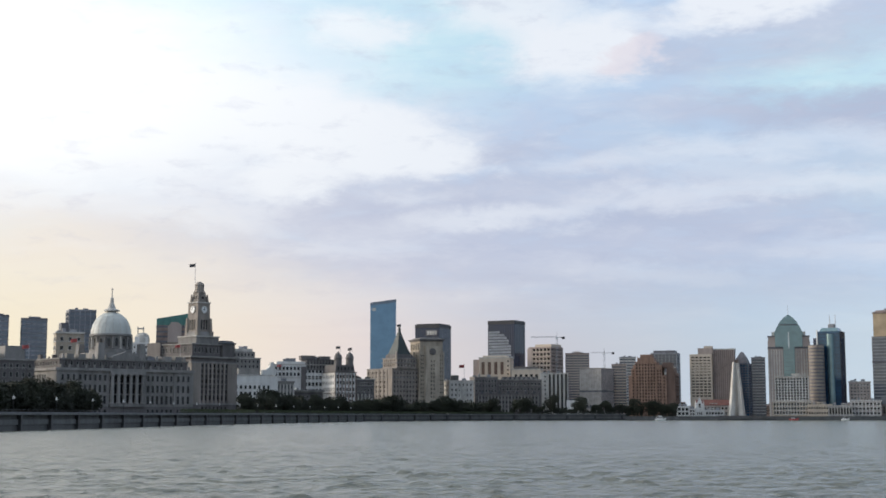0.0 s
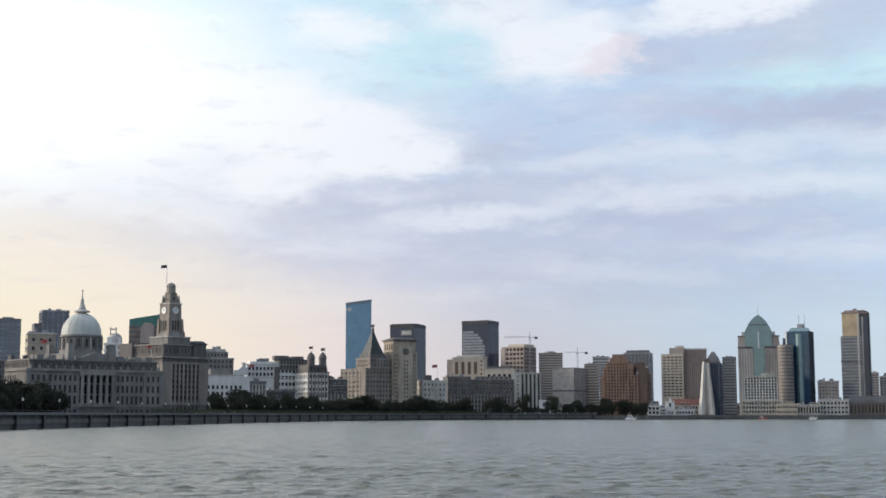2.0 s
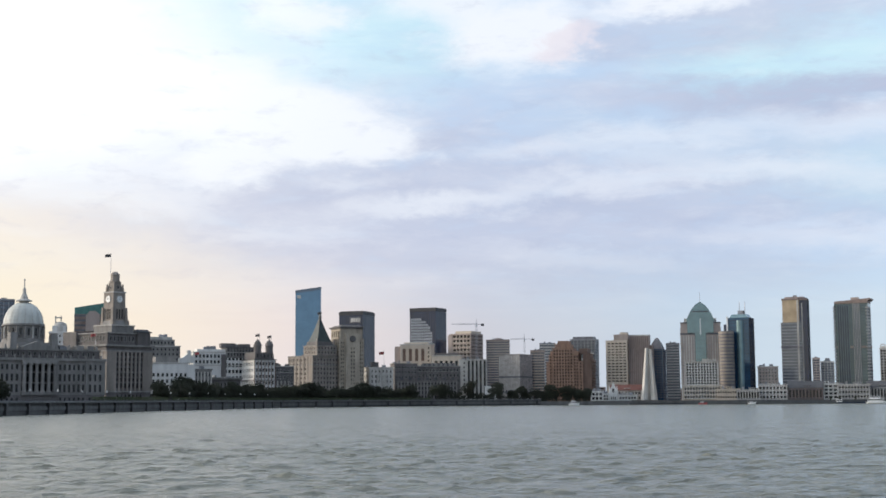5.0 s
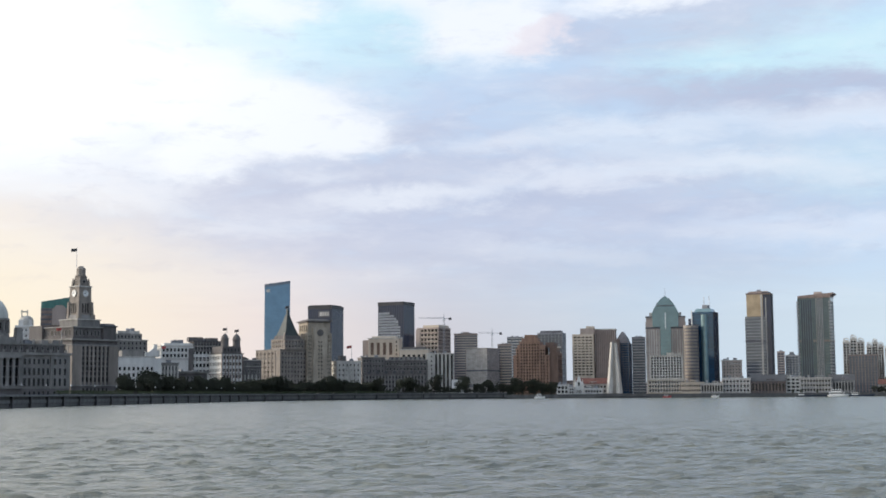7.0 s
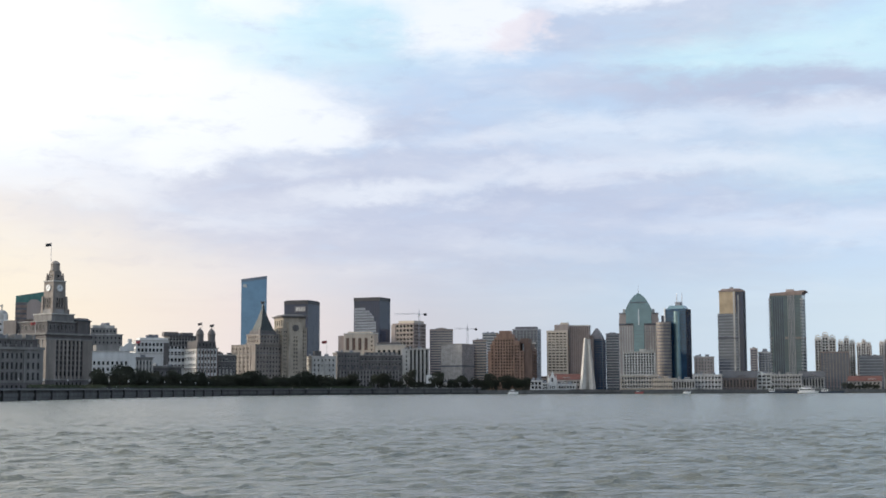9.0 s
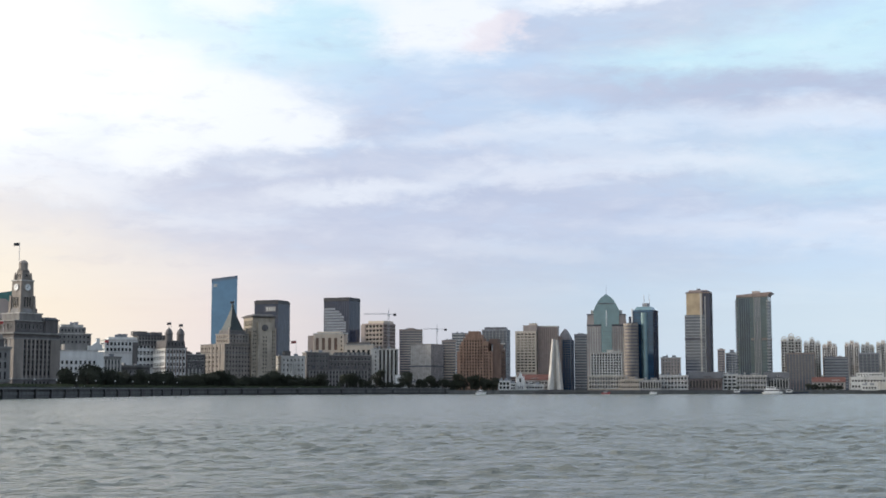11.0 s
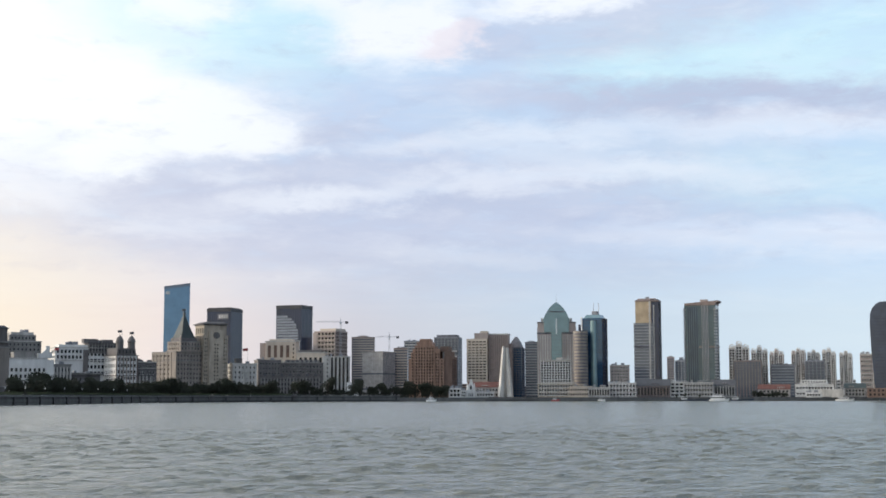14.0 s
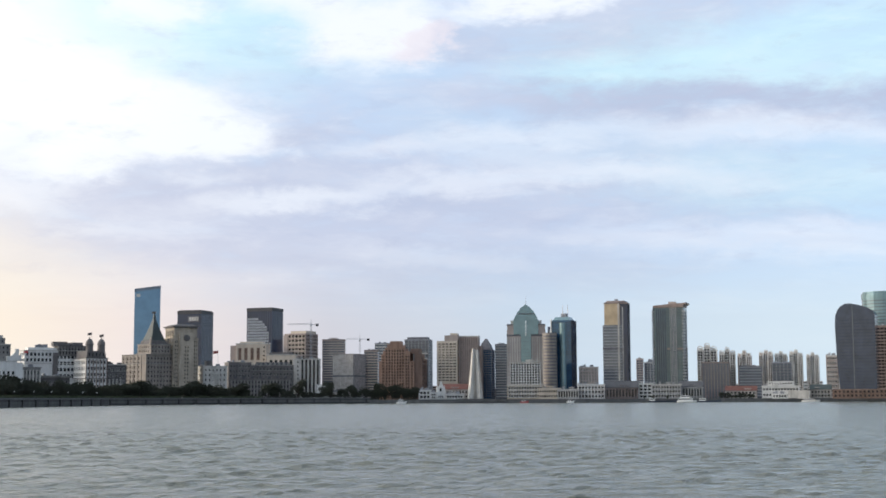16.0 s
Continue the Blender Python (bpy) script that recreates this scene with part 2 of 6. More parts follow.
ROOF = stuff_mat("dark slate roof", (0.07, 0.07, 0.075), 0.7)
ROOF_RED = stuff_mat("red roof tiles", (0.12, 0.05, 0.04), 0.8)
COPPER = stuff_mat("green copper roof", (0.035, 0.047, 0.047), 0.6)
TEAL = stuff_mat("teal cladding", (0.055, 0.15, 0.135), 0.5)
LEAD = stuff_mat("pale dome sheet", (0.48, 0.49, 0.46), 0.55, vary=0.2, streak=1)
STONE_TOWER = stuff_mat("brownish granite", (0.235, 0.205, 0.18), 0.85, vary=0.35, streak=1)
METAL = stuff_mat("painted steel", (0.33, 0.33, 0.35), 0.5, 0.3)
METAL_DARK = stuff_mat("dark steel", (0.05, 0.05, 0.055), 0.5, 0.3)
RED = stuff_mat("red cloth", (0.30, 0.06, 0.06), 0.8)
PAINT_WHITE = stuff_mat("white paint", (0.7, 0.7, 0.69), 0.35, vary=0.08)
PAINT_BLUE = stuff_mat("dark blue paint", (0.03, 0.045, 0.08), 0.4)
GLASS = stuff_mat("dark window glass", (0.011, 0.012, 0.015), 0.22, 0.0, 0.6, 0.12, 0.0, 0.45)
GLASS_BLUE = glass_mat("blue curtain glass", (0.135, 0.225, 0.31), 0.14, 0.55, 0.14)
GLASS_DEEP = glass_mat("deep blue glass", (0.02, 0.07, 0.14), 0.1, 0.35, 0.3)
GLASS_GREY = glass_mat("grey glass", (0.11, 0.13, 0.16), 0.12, 0.4, 0.25)
GLASS_BLACK = glass_mat("smoked glass", (0.016, 0.026, 0.06), 0.14, 0.2, 0.3)
GLASS_HOTEL = glass_mat("bluish smoked glass", (0.035, 0.048, 0.08), 0.14, 0.3, 0.3)
GLASS_SEA = glass_mat("sea green glass", (0.085, 0.125, 0.14), 0.14, 0.35, 0.3)
GLASS_TEAL = glass_mat("teal glass", (0.14, 0.225, 0.255), 0.16, 0.35, 0.2)
# yellow evening light reflected by the glass, held in its colour
GLASS_SUNLIT = glass_mat("glass coloured by yellow sunlight", (0.46, 0.35, 0.23), 0.3, 0.5, 0.3)
LEAF = stuff_mat("dark foliage", (0.024, 0.028, 0.016), 0.7, vary=0.6, scale=0.3)
HEDGE = stuff_mat("hedge foliage", (0.042, 0.055, 0.024), 0.7, vary=0.5, scale=0.4)
BARK = stuff_mat("bark", (0.06, 0.045, 0.035), 0.9)
LAND = stuff_mat("paving and asphalt", (0.10, 0.10, 0.10), 0.9)


def water_mat():
    m = bpy.data.materials.new("river water")
    m.use_nodes = True
    n, l = m.node_tree.nodes, m.node_tree.links
    b = n["Principled BSDF"]
    b.inputs["Base Color"].default_value = (0.14, 0.142, 0.116, 1)
    b.inputs["Roughness"].default_value, b.inputs["IOR"].default_value = 0.22, 1.33
    geo = n.new("ShaderNodeNewGeometry")
    hs = []
    for s, sq, w in ((0.16, 2.6, 1.3), (0.5, 2.2, 0.8), (1.3, 2.0, 0.3)):
        mp, q = n.new("ShaderNodeMapping"), n.new("ShaderNodeTexNoise")
        l.new(geo.outputs["Position"], mp.inputs[0])
        mp.inputs["Rotation"].default_value = (0, 0, 0.3)
        mp.inputs["Scale"].default_value = (1, sq, 1)
        l.new(mp.outputs[0], q.inputs["Vector"])
        q.inputs["Scale"].default_value, q.inputs["Detail"].default_value = s, 4
        k = n.new("ShaderNodeMath")
        k.operation = "MULTIPLY"
        l.new(q.outputs[0], k.inputs[0])
        k.inputs[1].default_value = w
        hs.append(k)
    a = hs[0]
    for k in hs[1:]:
        q = n.new("ShaderNodeMath")
        l.new(a.outputs[0], q.inputs[0])
        l.new(k.outputs[0], q.inputs[1])
        a = q
    bp = n.new("ShaderNodeBump")
    bp.inputs["Strength"].default_value, bp.inputs["Distance"].default_value = 1.0, 1.0
    l.new(a.outputs[0], bp.inputs["Height"])
    l.new(bp.outputs[0], b.inputs["Normal"])
    return m


WATER = water_mat()

# ---- making things ----
GROUND = 3.4


def box(bm, x0, x1, y0, y1, z0, z1, inset=0.0, slot=0):
    """A box, its top drawn in by inset on every side."""
    i = inset
    v = [bm.verts.new(p) for p in ((x0, y0, z0), (x1, y0, z0), (x1, y1, z0), (x0, y1, z0), (x0 + i, y0 + i, z1), (x1 - i, y0 + i, z1), (x1 - i, y1 - i, z1), (x0 + i, y1 - i, z1))]
    for q in ((3, 2, 1, 0), (4, 5, 6, 7), (0, 1, 5, 4), (1, 2, 6, 5), (2, 3, 7, 6), (3, 0, 4, 7)):
        bm.faces.new([v[k] for k in q]).material_index = slot


def lathe(bm, rings, cx=0.0, cy=0.0, n=24, turn=0.0):
    """Rings of (radius, height), joined into a turned body."""
    made = []
    for r, z in rings:
        made.append([bm.verts.new((cx + r * math.cos(turn + 2 * math.pi * k / n), cy + r * math.sin(turn + 2 * math.pi * k / n), z)) for k in range(n)])
    for a, b in zip(made, made[1:]):
        for k in range(n):
            bm.faces.new((a[k], a[(k + 1) % n], b[(k + 1) % n], b[k]))
    bm.faces.new(made[0][::-1])
    bm.faces.new(made[-1])


def prism(bm, outline, z0, z1):
    a = [bm.verts.new((x, y, z0)) for x, y in outline]
    b = [bm.verts.new((x, y, z1)) for x, y in outline]
    for k in range(len(a)):
        j = (k + 1) % len(a)
        bm.faces.new((a[k], a[j], b[j], b[k]))
    bm.faces.new(a[::-1])
    bm.faces.new(b)


def upright(bm, outline, y0, y1):
    """An outline in x and z, drawn out from y0 to y1."""
    a = [bm.verts.new((x, y0, z)) for x, z in outline]
    b = [bm.verts.new((x, y1, z)) for x, z in outline]
    for k in range(len(a)):
        j = (k + 1) % len(a)
        bm.faces.new((a[k], a[j], b[j], b[k]))
    bm.faces.new(a[::-1])
    bm.faces.new(b)


def mesh_of(name, bm, *mats):
    bmesh.ops.recalc_face_normals(bm, faces=bm.faces)
    me = bpy.data.meshes.new(name)
    bm.to_mesh(me)
    bm.free()
    for m in mats:
        me.materials.append(m)
    return me


def part(name, bm, material, parent, label=""):
    mats = material if isinstance(material, tuple) else (material,)
    ob = new(name, bm if isinstance(bm, bpy.types.Mesh) else mesh_of(name, bm, *mats))
    ob.parent = parent
    return tagged(ob, label)


def block(parent, name, x0, x1, y0, y1, z0, z1, material, inset=0.0, label=""):
    bm = bmesh.new()
    box(bm, x0, x1, y0, y1, z0, z1, inset)
    return part(name, bm, material, parent, label)


def site(name, label, x, y, turn, category="building", group="", z=GROUND):
    """An empty at the middle of a thing's front, its own y axis pointing away along the bearing turn."""
    ob = new(name)
    ob.matrix_world = pose(x, y, z, 0, 0, -turn)
    return tagged(ob, label, category, group)


SHARED = {}


def window_mesh(w, h, glass, frame_mat, bar):
    key = (round(w, 2), round(h, 2), glass.name, frame_mat.name, bar)
    if key not in SHARED:
        bm = bmesh.new()
        e, d = min(0.22, w * 0.12), 0.28
        box(bm, -w / 2 + e, w / 2 - e, -0.03, 0.0, e, h - e, slot=1)
        box(bm, -w / 2, -w / 2 + e, -d, 0, 0, h)
        box(bm, w / 2 - e, w / 2, -d, 0, 0, h)
        box(bm, -w / 2 - 0.1, w / 2 + 0.1, -d - 0.15, 0, -0.15, e)
        box(bm, -w / 2 + e, w / 2 - e, -d, 0, h - e, h)
        if bar:
            box(bm, -0.06, 0.06, -0.12, -0.03, e, h - e)
        SHARED[key] = mesh_of("window", bm, frame_mat, glass)
    return SHARED[key]


def set_on(face, at, a, z, out=0.0):
    """The local pose of a piece on a face: F front, L and R the sides, with at the face's own coordinate."""
    if face == "F":
        return pose(a, at - out, z)
    if face == "L":
        return pose(at - out, a, z, 0, 0, -90)
    return pose(at + out, a, z, 0, 0, 90)


def windows(parent, face, at, a0, a1, z0, z1, cols, rows, w, h, glass=None, frame_mat=None, bar=False, skip=0.0):
    me = window_mesh(w, h, glass or GLASS, frame_mat or STONE, bar)
    for r in range(rows):
        for c in range(cols):
            if skip and random.random() < skip:
                continue
            ob = new("window", me)
            ob.parent = parent
            ob.matrix_basis = set_on(face, at, a0 + (c + 0.5) * (a1 - a0) / cols, z0 + (r + 0.5) * (z1 - z0) / rows - h / 2)


def bars(parent, name, face, at, a0, a1, z0, z1, count, w, out, material):
    """Upright piers, mullions or columns set along a face."""
    key = (name, round(w, 2), round(out, 2), round(z1 - z0, 2), material.name)
    if key not in SHARED:
        bm = bmesh.new()
        box(bm, -w / 2, w / 2, -out, 0, 0, z1 - z0)
        SHARED[key] = mesh_of(name, bm, material)
    for k in range(count):
        ob = new(name, SHARED[key])
        ob.parent = parent
        ob.matrix_basis = set_on(face, at, a0 + (k * (a1 - a0) / (count - 1) if count > 1 else 0), z0)


def ledges(parent, name, x0, x1, y0, y1, zs, out, high, material):
    """Bands round a body, one object each, at the heights zs."""
    bm = bmesh.new()
    box(bm, x0 - out, x1 + out, y0 - out, y1 + out, 0, high)
    me = mesh_of(name, bm, material)
    for z in zs:
        ob = new(name, me)
        ob.parent = parent
        ob.matrix_basis = pose(0, 0, z)


def columns(parent, y, x0, x1, z0, z1, count, r, material):
    key = ("column", round(r, 2), round(z1 - z0, 2), material.name)
    if key not in SHARED:
        bm = bmesh.new()
        h = z1 - z0
        lathe(bm, ((r * 1.35, 0), (r * 1.35, h * 0.03), (r, h * 0.05), (r * 0.85, h * 0.93), (r * 1.3, h * 0.96), (r * 1.3, h)), n=12)
        SHARED[key] = mesh_of("column", bm, material)
    for k in range(count):
        ob = new("column", SHARED[key])
        ob.parent = parent
        ob.matrix_basis = pose(x0 + k * (x1 - x0) / max(1, count - 1), y, z0)


def span(n, a, b):
    return [a + (b - a) * k / (n - 1) for k in range(n)]


def clutter(parent, x0, x1, y0, y1, z, n, seed, material=None):
    """Plant rooms, tanks and vents on a flat roof."""
    rnd = random.Random(seed)
    for k in range(n):
        w, d, h = rnd.uniform(1.5, 5), rnd.uniform(1.5, 4), rnd.uniform(1.2, 3.2)
        x, y = rnd.uniform(x0 + w / 2, x1 - w / 2), rnd.uniform(y0 + d / 2, y1 - d / 2)
        bm = bmesh.new()
        if rnd.random() < 0.3:
            lathe(bm, ((h * 0.4, z), (h * 0.4, z + h * 0.8), (h * 0.1, z + h)), x, y, 10)
        else:
            box(bm, x - w / 2, x + w / 2, y - d / 2, y + d / 2, z, z + h)
            box(bm, x - w / 2 - 0.1, x + w / 2 + 0.1, y - d / 2 - 0.1, y + d / 2 + 0.1, z + h, z + h + 0.2)
        part("roof_plant", bm, material or GREY, parent)


def flagpole(x, y, z, h, turn, cloth, label, flag_w=4.0):
    """A roof flagpole with its flag; stands at height z."""
    ob = site("flagpole", label, x, y, turn, "flagpole", z=z)
    bm = bmesh.new()
    lathe(bm, ((0.22, 0), (0.12, h), (0.25, h + 0.1), (0.05, h + 0.4)), n=8)
    part("pole", bm, METAL, ob)
    bm = bmesh.new()
    n = 8
    rows = []
    for k in range(n + 1):
        a = k / n
        yy = math.sin(a * 7) * 0.25
        rows.append([bm.verts.new((-a * flag_w - 0.12, yy + o, h - 0.3 - a * 0.5 - q)) for q in (0, flag_w * 0.55) for o in (0, 0.06)])
    for a, b in zip(rows, rows[1:]):
        bm.faces.new((a[0], b[0], b[2], a[2]))
        bm.faces.new((a[1], a[3], b[3], b[1]))
        bm.faces.new((a[0], a[1], b[1], b[0]))
        bm.faces.new((a[2], b[2], b[3], a[3]))
    bm.faces.new(rows[0][:2] + rows[0][:1:-1])
    bm.faces.new(rows[-1][:2] + rows[-1][:1:-1])
    part("flag", bm, cloth, ob)
    return ob


# ---- water, land and quay ----
def stretched(first, inner0, inner1, step, last, grow, shrink):
    a = list(np.arange(inner0, inner1, step))
    s, v = step, inner1
    while v < last:
        a.append(v)
        s *= grow
        v += s
    a.append(last)
    s, v = step, inner0 - step
    while v > first:
        a.insert(0, v)
        s *= shrink
        v -= s
    a.insert(0, first)
    return np.array(a)


def river():
    xs = stretched(-4800, -45, 105, 0.4, 4800, 1.022, 1.022)
    ys = stretched(-4800, -22, 110, 0.29, 4800, 1.007, 1.25)
    X, Y = np.meshgrid(xs, ys)
    gx, gy = np.meshgrid(np.gradient(xs), np.gradient(ys))
    step = np.maximum(gx, gy)
    rs = np.random.RandomState(4)
    Z, crest = np.zeros_like(X), np.zeros_like(X)
    # small chop everywhere
    for k in range(30):
        lam = 0.9 * (1.07 ** k)
        a = radians(262) + rs.normal(0, 0.55)
        ph = 2 * math.pi / lam * (X * math.cos(a) + Y * math.sin(a)) + rs.uniform(0, 6.28)
        fade = np.clip((lam / step - 1.6) / 2.0, 0, 1)
        Z += 0.0085 * lam ** 0.5 * rs.uniform(0.5, 1.2) * fade * np.sin(ph)
    # scattered steep crests
    total = 0.0
    for k in range(30):
        lam = 0.95 * (1.045 ** k)
        a = radians(264) + rs.normal(0, 0.30)
        w = rs.uniform(0.6, 1.2)
        ph = 2 * math.pi / lam * (X * math.cos(a) + Y * math.sin(a)) + rs.uniform(0, 6.28)
        crest += w * np.sin(ph) * np.clip((lam / step - 1.6) / 2.0, 0, 1)
        total += w * w / 2
    crest /= math.sqrt(total)
    Z += 0.036 * np.exp(1.35 * np.minimum(crest - 1.1, 1.2)) - 0.08
    n, m = X.shape
    idx = np.arange(n * m).reshape(n, m)
    faces = np.stack([idx[:-1, :-1], idx[:-1, 1:], idx[1:, 1:], idx[1:, :-1]], -1).reshape(-1, 4)
    me = bpy.data.meshes.new("water")
    me.from_pydata(np.stack([X, Y, Z], -1).reshape(-1, 3).tolist(), [], faces.tolist())
    me.materials.append(WATER)
    me.shade_smooth()
    ob = new("water", me)
    tagged(ob, "grey choppy river water", "water", kind="structure")


river()
# the water's edge, walked from upstream to the far bank
EDGE = ((-168.3, -1061.2), (-148.5, 91), (-141, 457.6), (-128, 707.7), (-108.2, 882.1), (-66.6, 1139.8), (-1.2, 1268.5), (75.6, 1341.6), (183.3, 1380.9), (289.5, 1373.4), (406, 1359.9), (532.3, 1366.5), (684.3, 1342.8), (871.9, 1293.8), (1485, 849))


def land():
    bm = bmesh.new()
    outline = [(-4900, -700)] + list(EDGE) + [(4900, 560), (4900, 4900), (-4900, 4900)]
    prism(bm, outline[::-1], -3, GROUND)
    ob = part("ground", bm, LAND, None)
    tagged(ob, "grey paved city ground behind the quay", "ground", kind="structure")


land()


def along(edge, gap, start=0.0):
    """Places and bearings every gap metres along a line."""
    left = start
    for (ax, ay), (bx, by) in zip(edge, edge[1:]):
        length = math.hypot(bx - ax, by - ay)
        while left < length:
            k = left / length
            yield ax + (bx - ax) * k, ay + (by - ay) * k, math.degrees(math.atan2(bx - ax, by - ay))
            left += gap
        left -= length


def wall_run(name, edge, off, out, z0, z1, material, label, parent=None):
    """A wall along the edge from off metres behind it to out metres before it."""
    bm = bmesh.new()
    pts = []
    for k, (x, y) in enumerate(edge):
        ax, ay = edge[max(0, k - 1)]
        bx, by = edge[min(len(edge) - 1, k + 1)]
        q = math.hypot(bx - ax, by - ay)
        nx, ny = (by - ay) / q, -(bx - ax) / q
        pts.append(((x + nx * out, y + ny * out), (x - nx * off, y - ny * off)))
    rings = [[bm.verts.new((*a, z0)), bm.verts.new((*a, z1)), bm.verts.new((*b, z1)), bm.verts.new((*b, z0))] for a, b in pts]
    for a, b in zip(rings, rings[1:]):
        for k in range(4):
            bm.faces.new((a[k], a[(k + 1) % 4], b[(k + 1) % 4], b[k]))
    bm.faces.new(rings[0])
    bm.faces.new(rings[-1][::-1])
    ob = part(name, bm, material, parent)
    if parent is None:
        tagged(ob, label, "quay wall", kind="structure")
    return ob


NEAR = EDGE[1:9]
FAR = EDGE[8:14]
quay = wall_run("quay_wall", NEAR, 1.0, 0.3, 0.9, 5.2, CONCRETE, "grey concrete quay wall with dark piers")
wall_run("wet_band", NEAR, 1.0, 0.5, -1.0, 1.5, CONCRETE_WET, "", quay)
# paler strip: the lit lower wall below the coping's shadow, put in by colour
wall_run("fender_band", NEAR, 0.5, 0.75, 1.9, 3.7, CONCRETE_CAP, "", quay)
wall_run("cap_beam", NEAR, 1.4, 2.0, 5.2, 5.9, CONCRETE_CAP, "", quay)
wall_run("deck", NEAR, 26, -1.4, 3.0, 5.5, LAND, "", quay)
wall_run("parapet", NEAR, -1.2, 1.5, 5.9, 6.2, GREY_DARK, "", quay)
wall_run("handrail", NEAR, -1.3, 1.45, 6.9, 7.0, METAL_DARK, "", quay)
far_quay = wall_run("quay_wall", FAR, 1.0, 0.3, 0.5, 3.7, CONCRETE, "low grey embankment wall on the far bank")
wall_run("wet_band", FAR, 1.0, 0.5, -1.0, 0.5, CONCRETE_WET, "", far_quay)
wall_run("cap_beam", FAR, 0.8, 0.6, 3.7, 4.0, CONCRETE, "", far_quay)
bm = bmesh.new()
box(bm, -0.9, 0.9, -1.7, 0.3, -1.0, 5.2)
PIER = mesh_of("pier", bm, CONCRETE_WET)
for x, y, b in along(NEAR, 30, 4):
    ob = new("pier", PIER)
    ob.parent = quay
    ob.matrix_basis = pose(x, y, 0, 0, 0, 90 - b)
bm = bmesh.new()
box(bm, -0.08, 0.08, -1.44, -1.3, 6.2, 6.9)
RAIL_POST = mesh_of("rail_post", bm, METAL_DARK)
for x, y, b in along(NEAR, 4.2, 1):
    if y > 379 and x < 60:
        ob = new("rail_post", RAIL_POST)
        ob.parent = quay
        ob.matrix_basis = pose(x, y, 0, 0, 0, 90 - b)


# ---- the old waterfront, from the domed bank on ----
def domed_bank():
    b = site("domed_bank", "grey granite neoclassical bank with a pale dome", -178.6, 773.1, -41.5)
    w, d, h = 84, 40, 27
    block(b, "body", -w / 2, w / 2, 0, d, 0, h, STONE)
    block(b, "base_course", -w / 2 - 0.6, w / 2 + 0.6, -0.6, d, 0, 6.5, STONE_DARK)
    ledges(b, "cornice", -w / 2, w / 2, 0, d, (26.2,), 1.5, 1.5, STONE)
    block(b, "attic", -w / 2 + 2, w / 2 - 2, 2, d - 2, 27.7, 33, STONE_DARK)
    ledges(b, "attic_cornice", -w / 2 + 2, w / 2 - 2, 2, d - 2, (32.2,), 0.7, 0.8, STONE)
    block(b, "end_pavilion", -w / 2 - 0.8, -w / 2 + 12, -0.8, 12, 6.5, 26.2, STONE)
    block(b, "end_pavilion", w / 2 - 12, w / 2 + 0.8, -0.8, 12, 6.5, 26.2, STONE)
    block(b, "portico", -11, 11, -2.2, 1, 6.5, 8.0, STONE)
    block(b, "portico_recess", -10.5, 10.5, -0.12, 0.5, 8.0, 24.5, GLASS)
    columns(b, -1.3, -9.5, 9.5, 8.0, 24.5, 6, 1.1, STONE)
    block(b, "entablature", -11, 11, -2.4, 0, 24.5, 26.2, STONE)
    for x0, x1, n in ((-41, -31, 3), (-30, -12, 6), (12, 30, 6), (31, 41, 3)):
        windows(b, "F", -0.8 if n == 3 else 0, x0, x1, 7, 13.5, n, 1, 2.0, 4.9, frame_mat=STONE)
        windows(b, "F", -0.8 if n == 3 else 0, x0, x1, 13.5, 19.5, n, 1, 1.9, 4.4, frame_mat=STONE)
        windows(b, "F", -0.8 if n == 3 else 0, x0, x1, 19.5, 25.5, n, 1, 1.8, 3.6, frame_mat=STONE)
        windows(b, "F", -0.6, x0, x1, 1, 5.6, n, 1, 1.6, 3.4, frame_mat=STONE_DARK)
    windows(b, "F", 2, -38, 38, 28.4, 32, 22, 1, 1.3, 2.4)
    windows(b, "L", -w / 2, 13, d - 2, 7, 25.5, 8, 3, 1.6, 3.8)
    windows(b, "L", -w / 2 + 2, 4, d - 4, 28.4, 32, 10, 1, 1.3, 2.4)
    ledges(b, "string_course", -w / 2, w / 2, 0, d, (13.1, 19.3), 0.35, 0.5, STONE)
    bm = bmesh.new()
    upright(bm, ((-9, 33), (9, 33), (9, 34.2), (0, 37.6), (-9, 34.2)), 1.2, 6.5)
    part("pediment", bm, STONE, b)
    bars(b, "baluster_pier", "F", 0.4, -40, 40, 27.7, 29.6, 17, 1.0, 0.8, STONE)
    for x in (-34, -27, 27, 34):
        block(b, "attic_pedestal", x - 2.2, x + 2.2, 1.2, 8, 33, 35.4, STONE)
    block(b, "dome_plinth", -14, 14, 7, 33, 33, 37, STONE)
    bm = bmesh.new()
    lathe(bm, ((12.2, 37), (12.2, 39), (11.2, 39.4), (11.2, 46.5), (12.2, 46.9), (12.2, 48)), 0, 20, 32)
    part("drum", bm, STONE, b)
    for k in range(16):
        a = 2 * math.pi * k / 16
        bm = bmesh.new()
        lathe(bm, ((0.75, 39.4), (0.55, 40), (0.5, 46), (0.75, 46.5)), 11.9 * math.cos(a), 20 + 11.9 * math.sin(a), 8)
        part("drum_column", bm, STONE_PALE if k % 4 == 0 else STONE, b)
    for x, y in ((-13, 8), (13, 8), (-13, 32), (13, 32)):
        block(b, "drum_turret", x - 2.2, x + 2.2, y - 2.2, y + 2.2, 33, 42.5, STONE, 0.5)
    for k in range(16):
        a = 2 * math.pi * (k + 0.5) / 16
        ob = new("window", window_mesh(2.0, 5.0, GLASS, STONE, False))
        ob.parent = b
        ob.matrix_basis = Matrix.Translation((11.2 * math.cos(a), 20 + 11.2 * math.sin(a), 40.6)) @ pose(0, 0, 0, 0, 0, math.degrees(a) + 90)
    bm = bmesh.new()
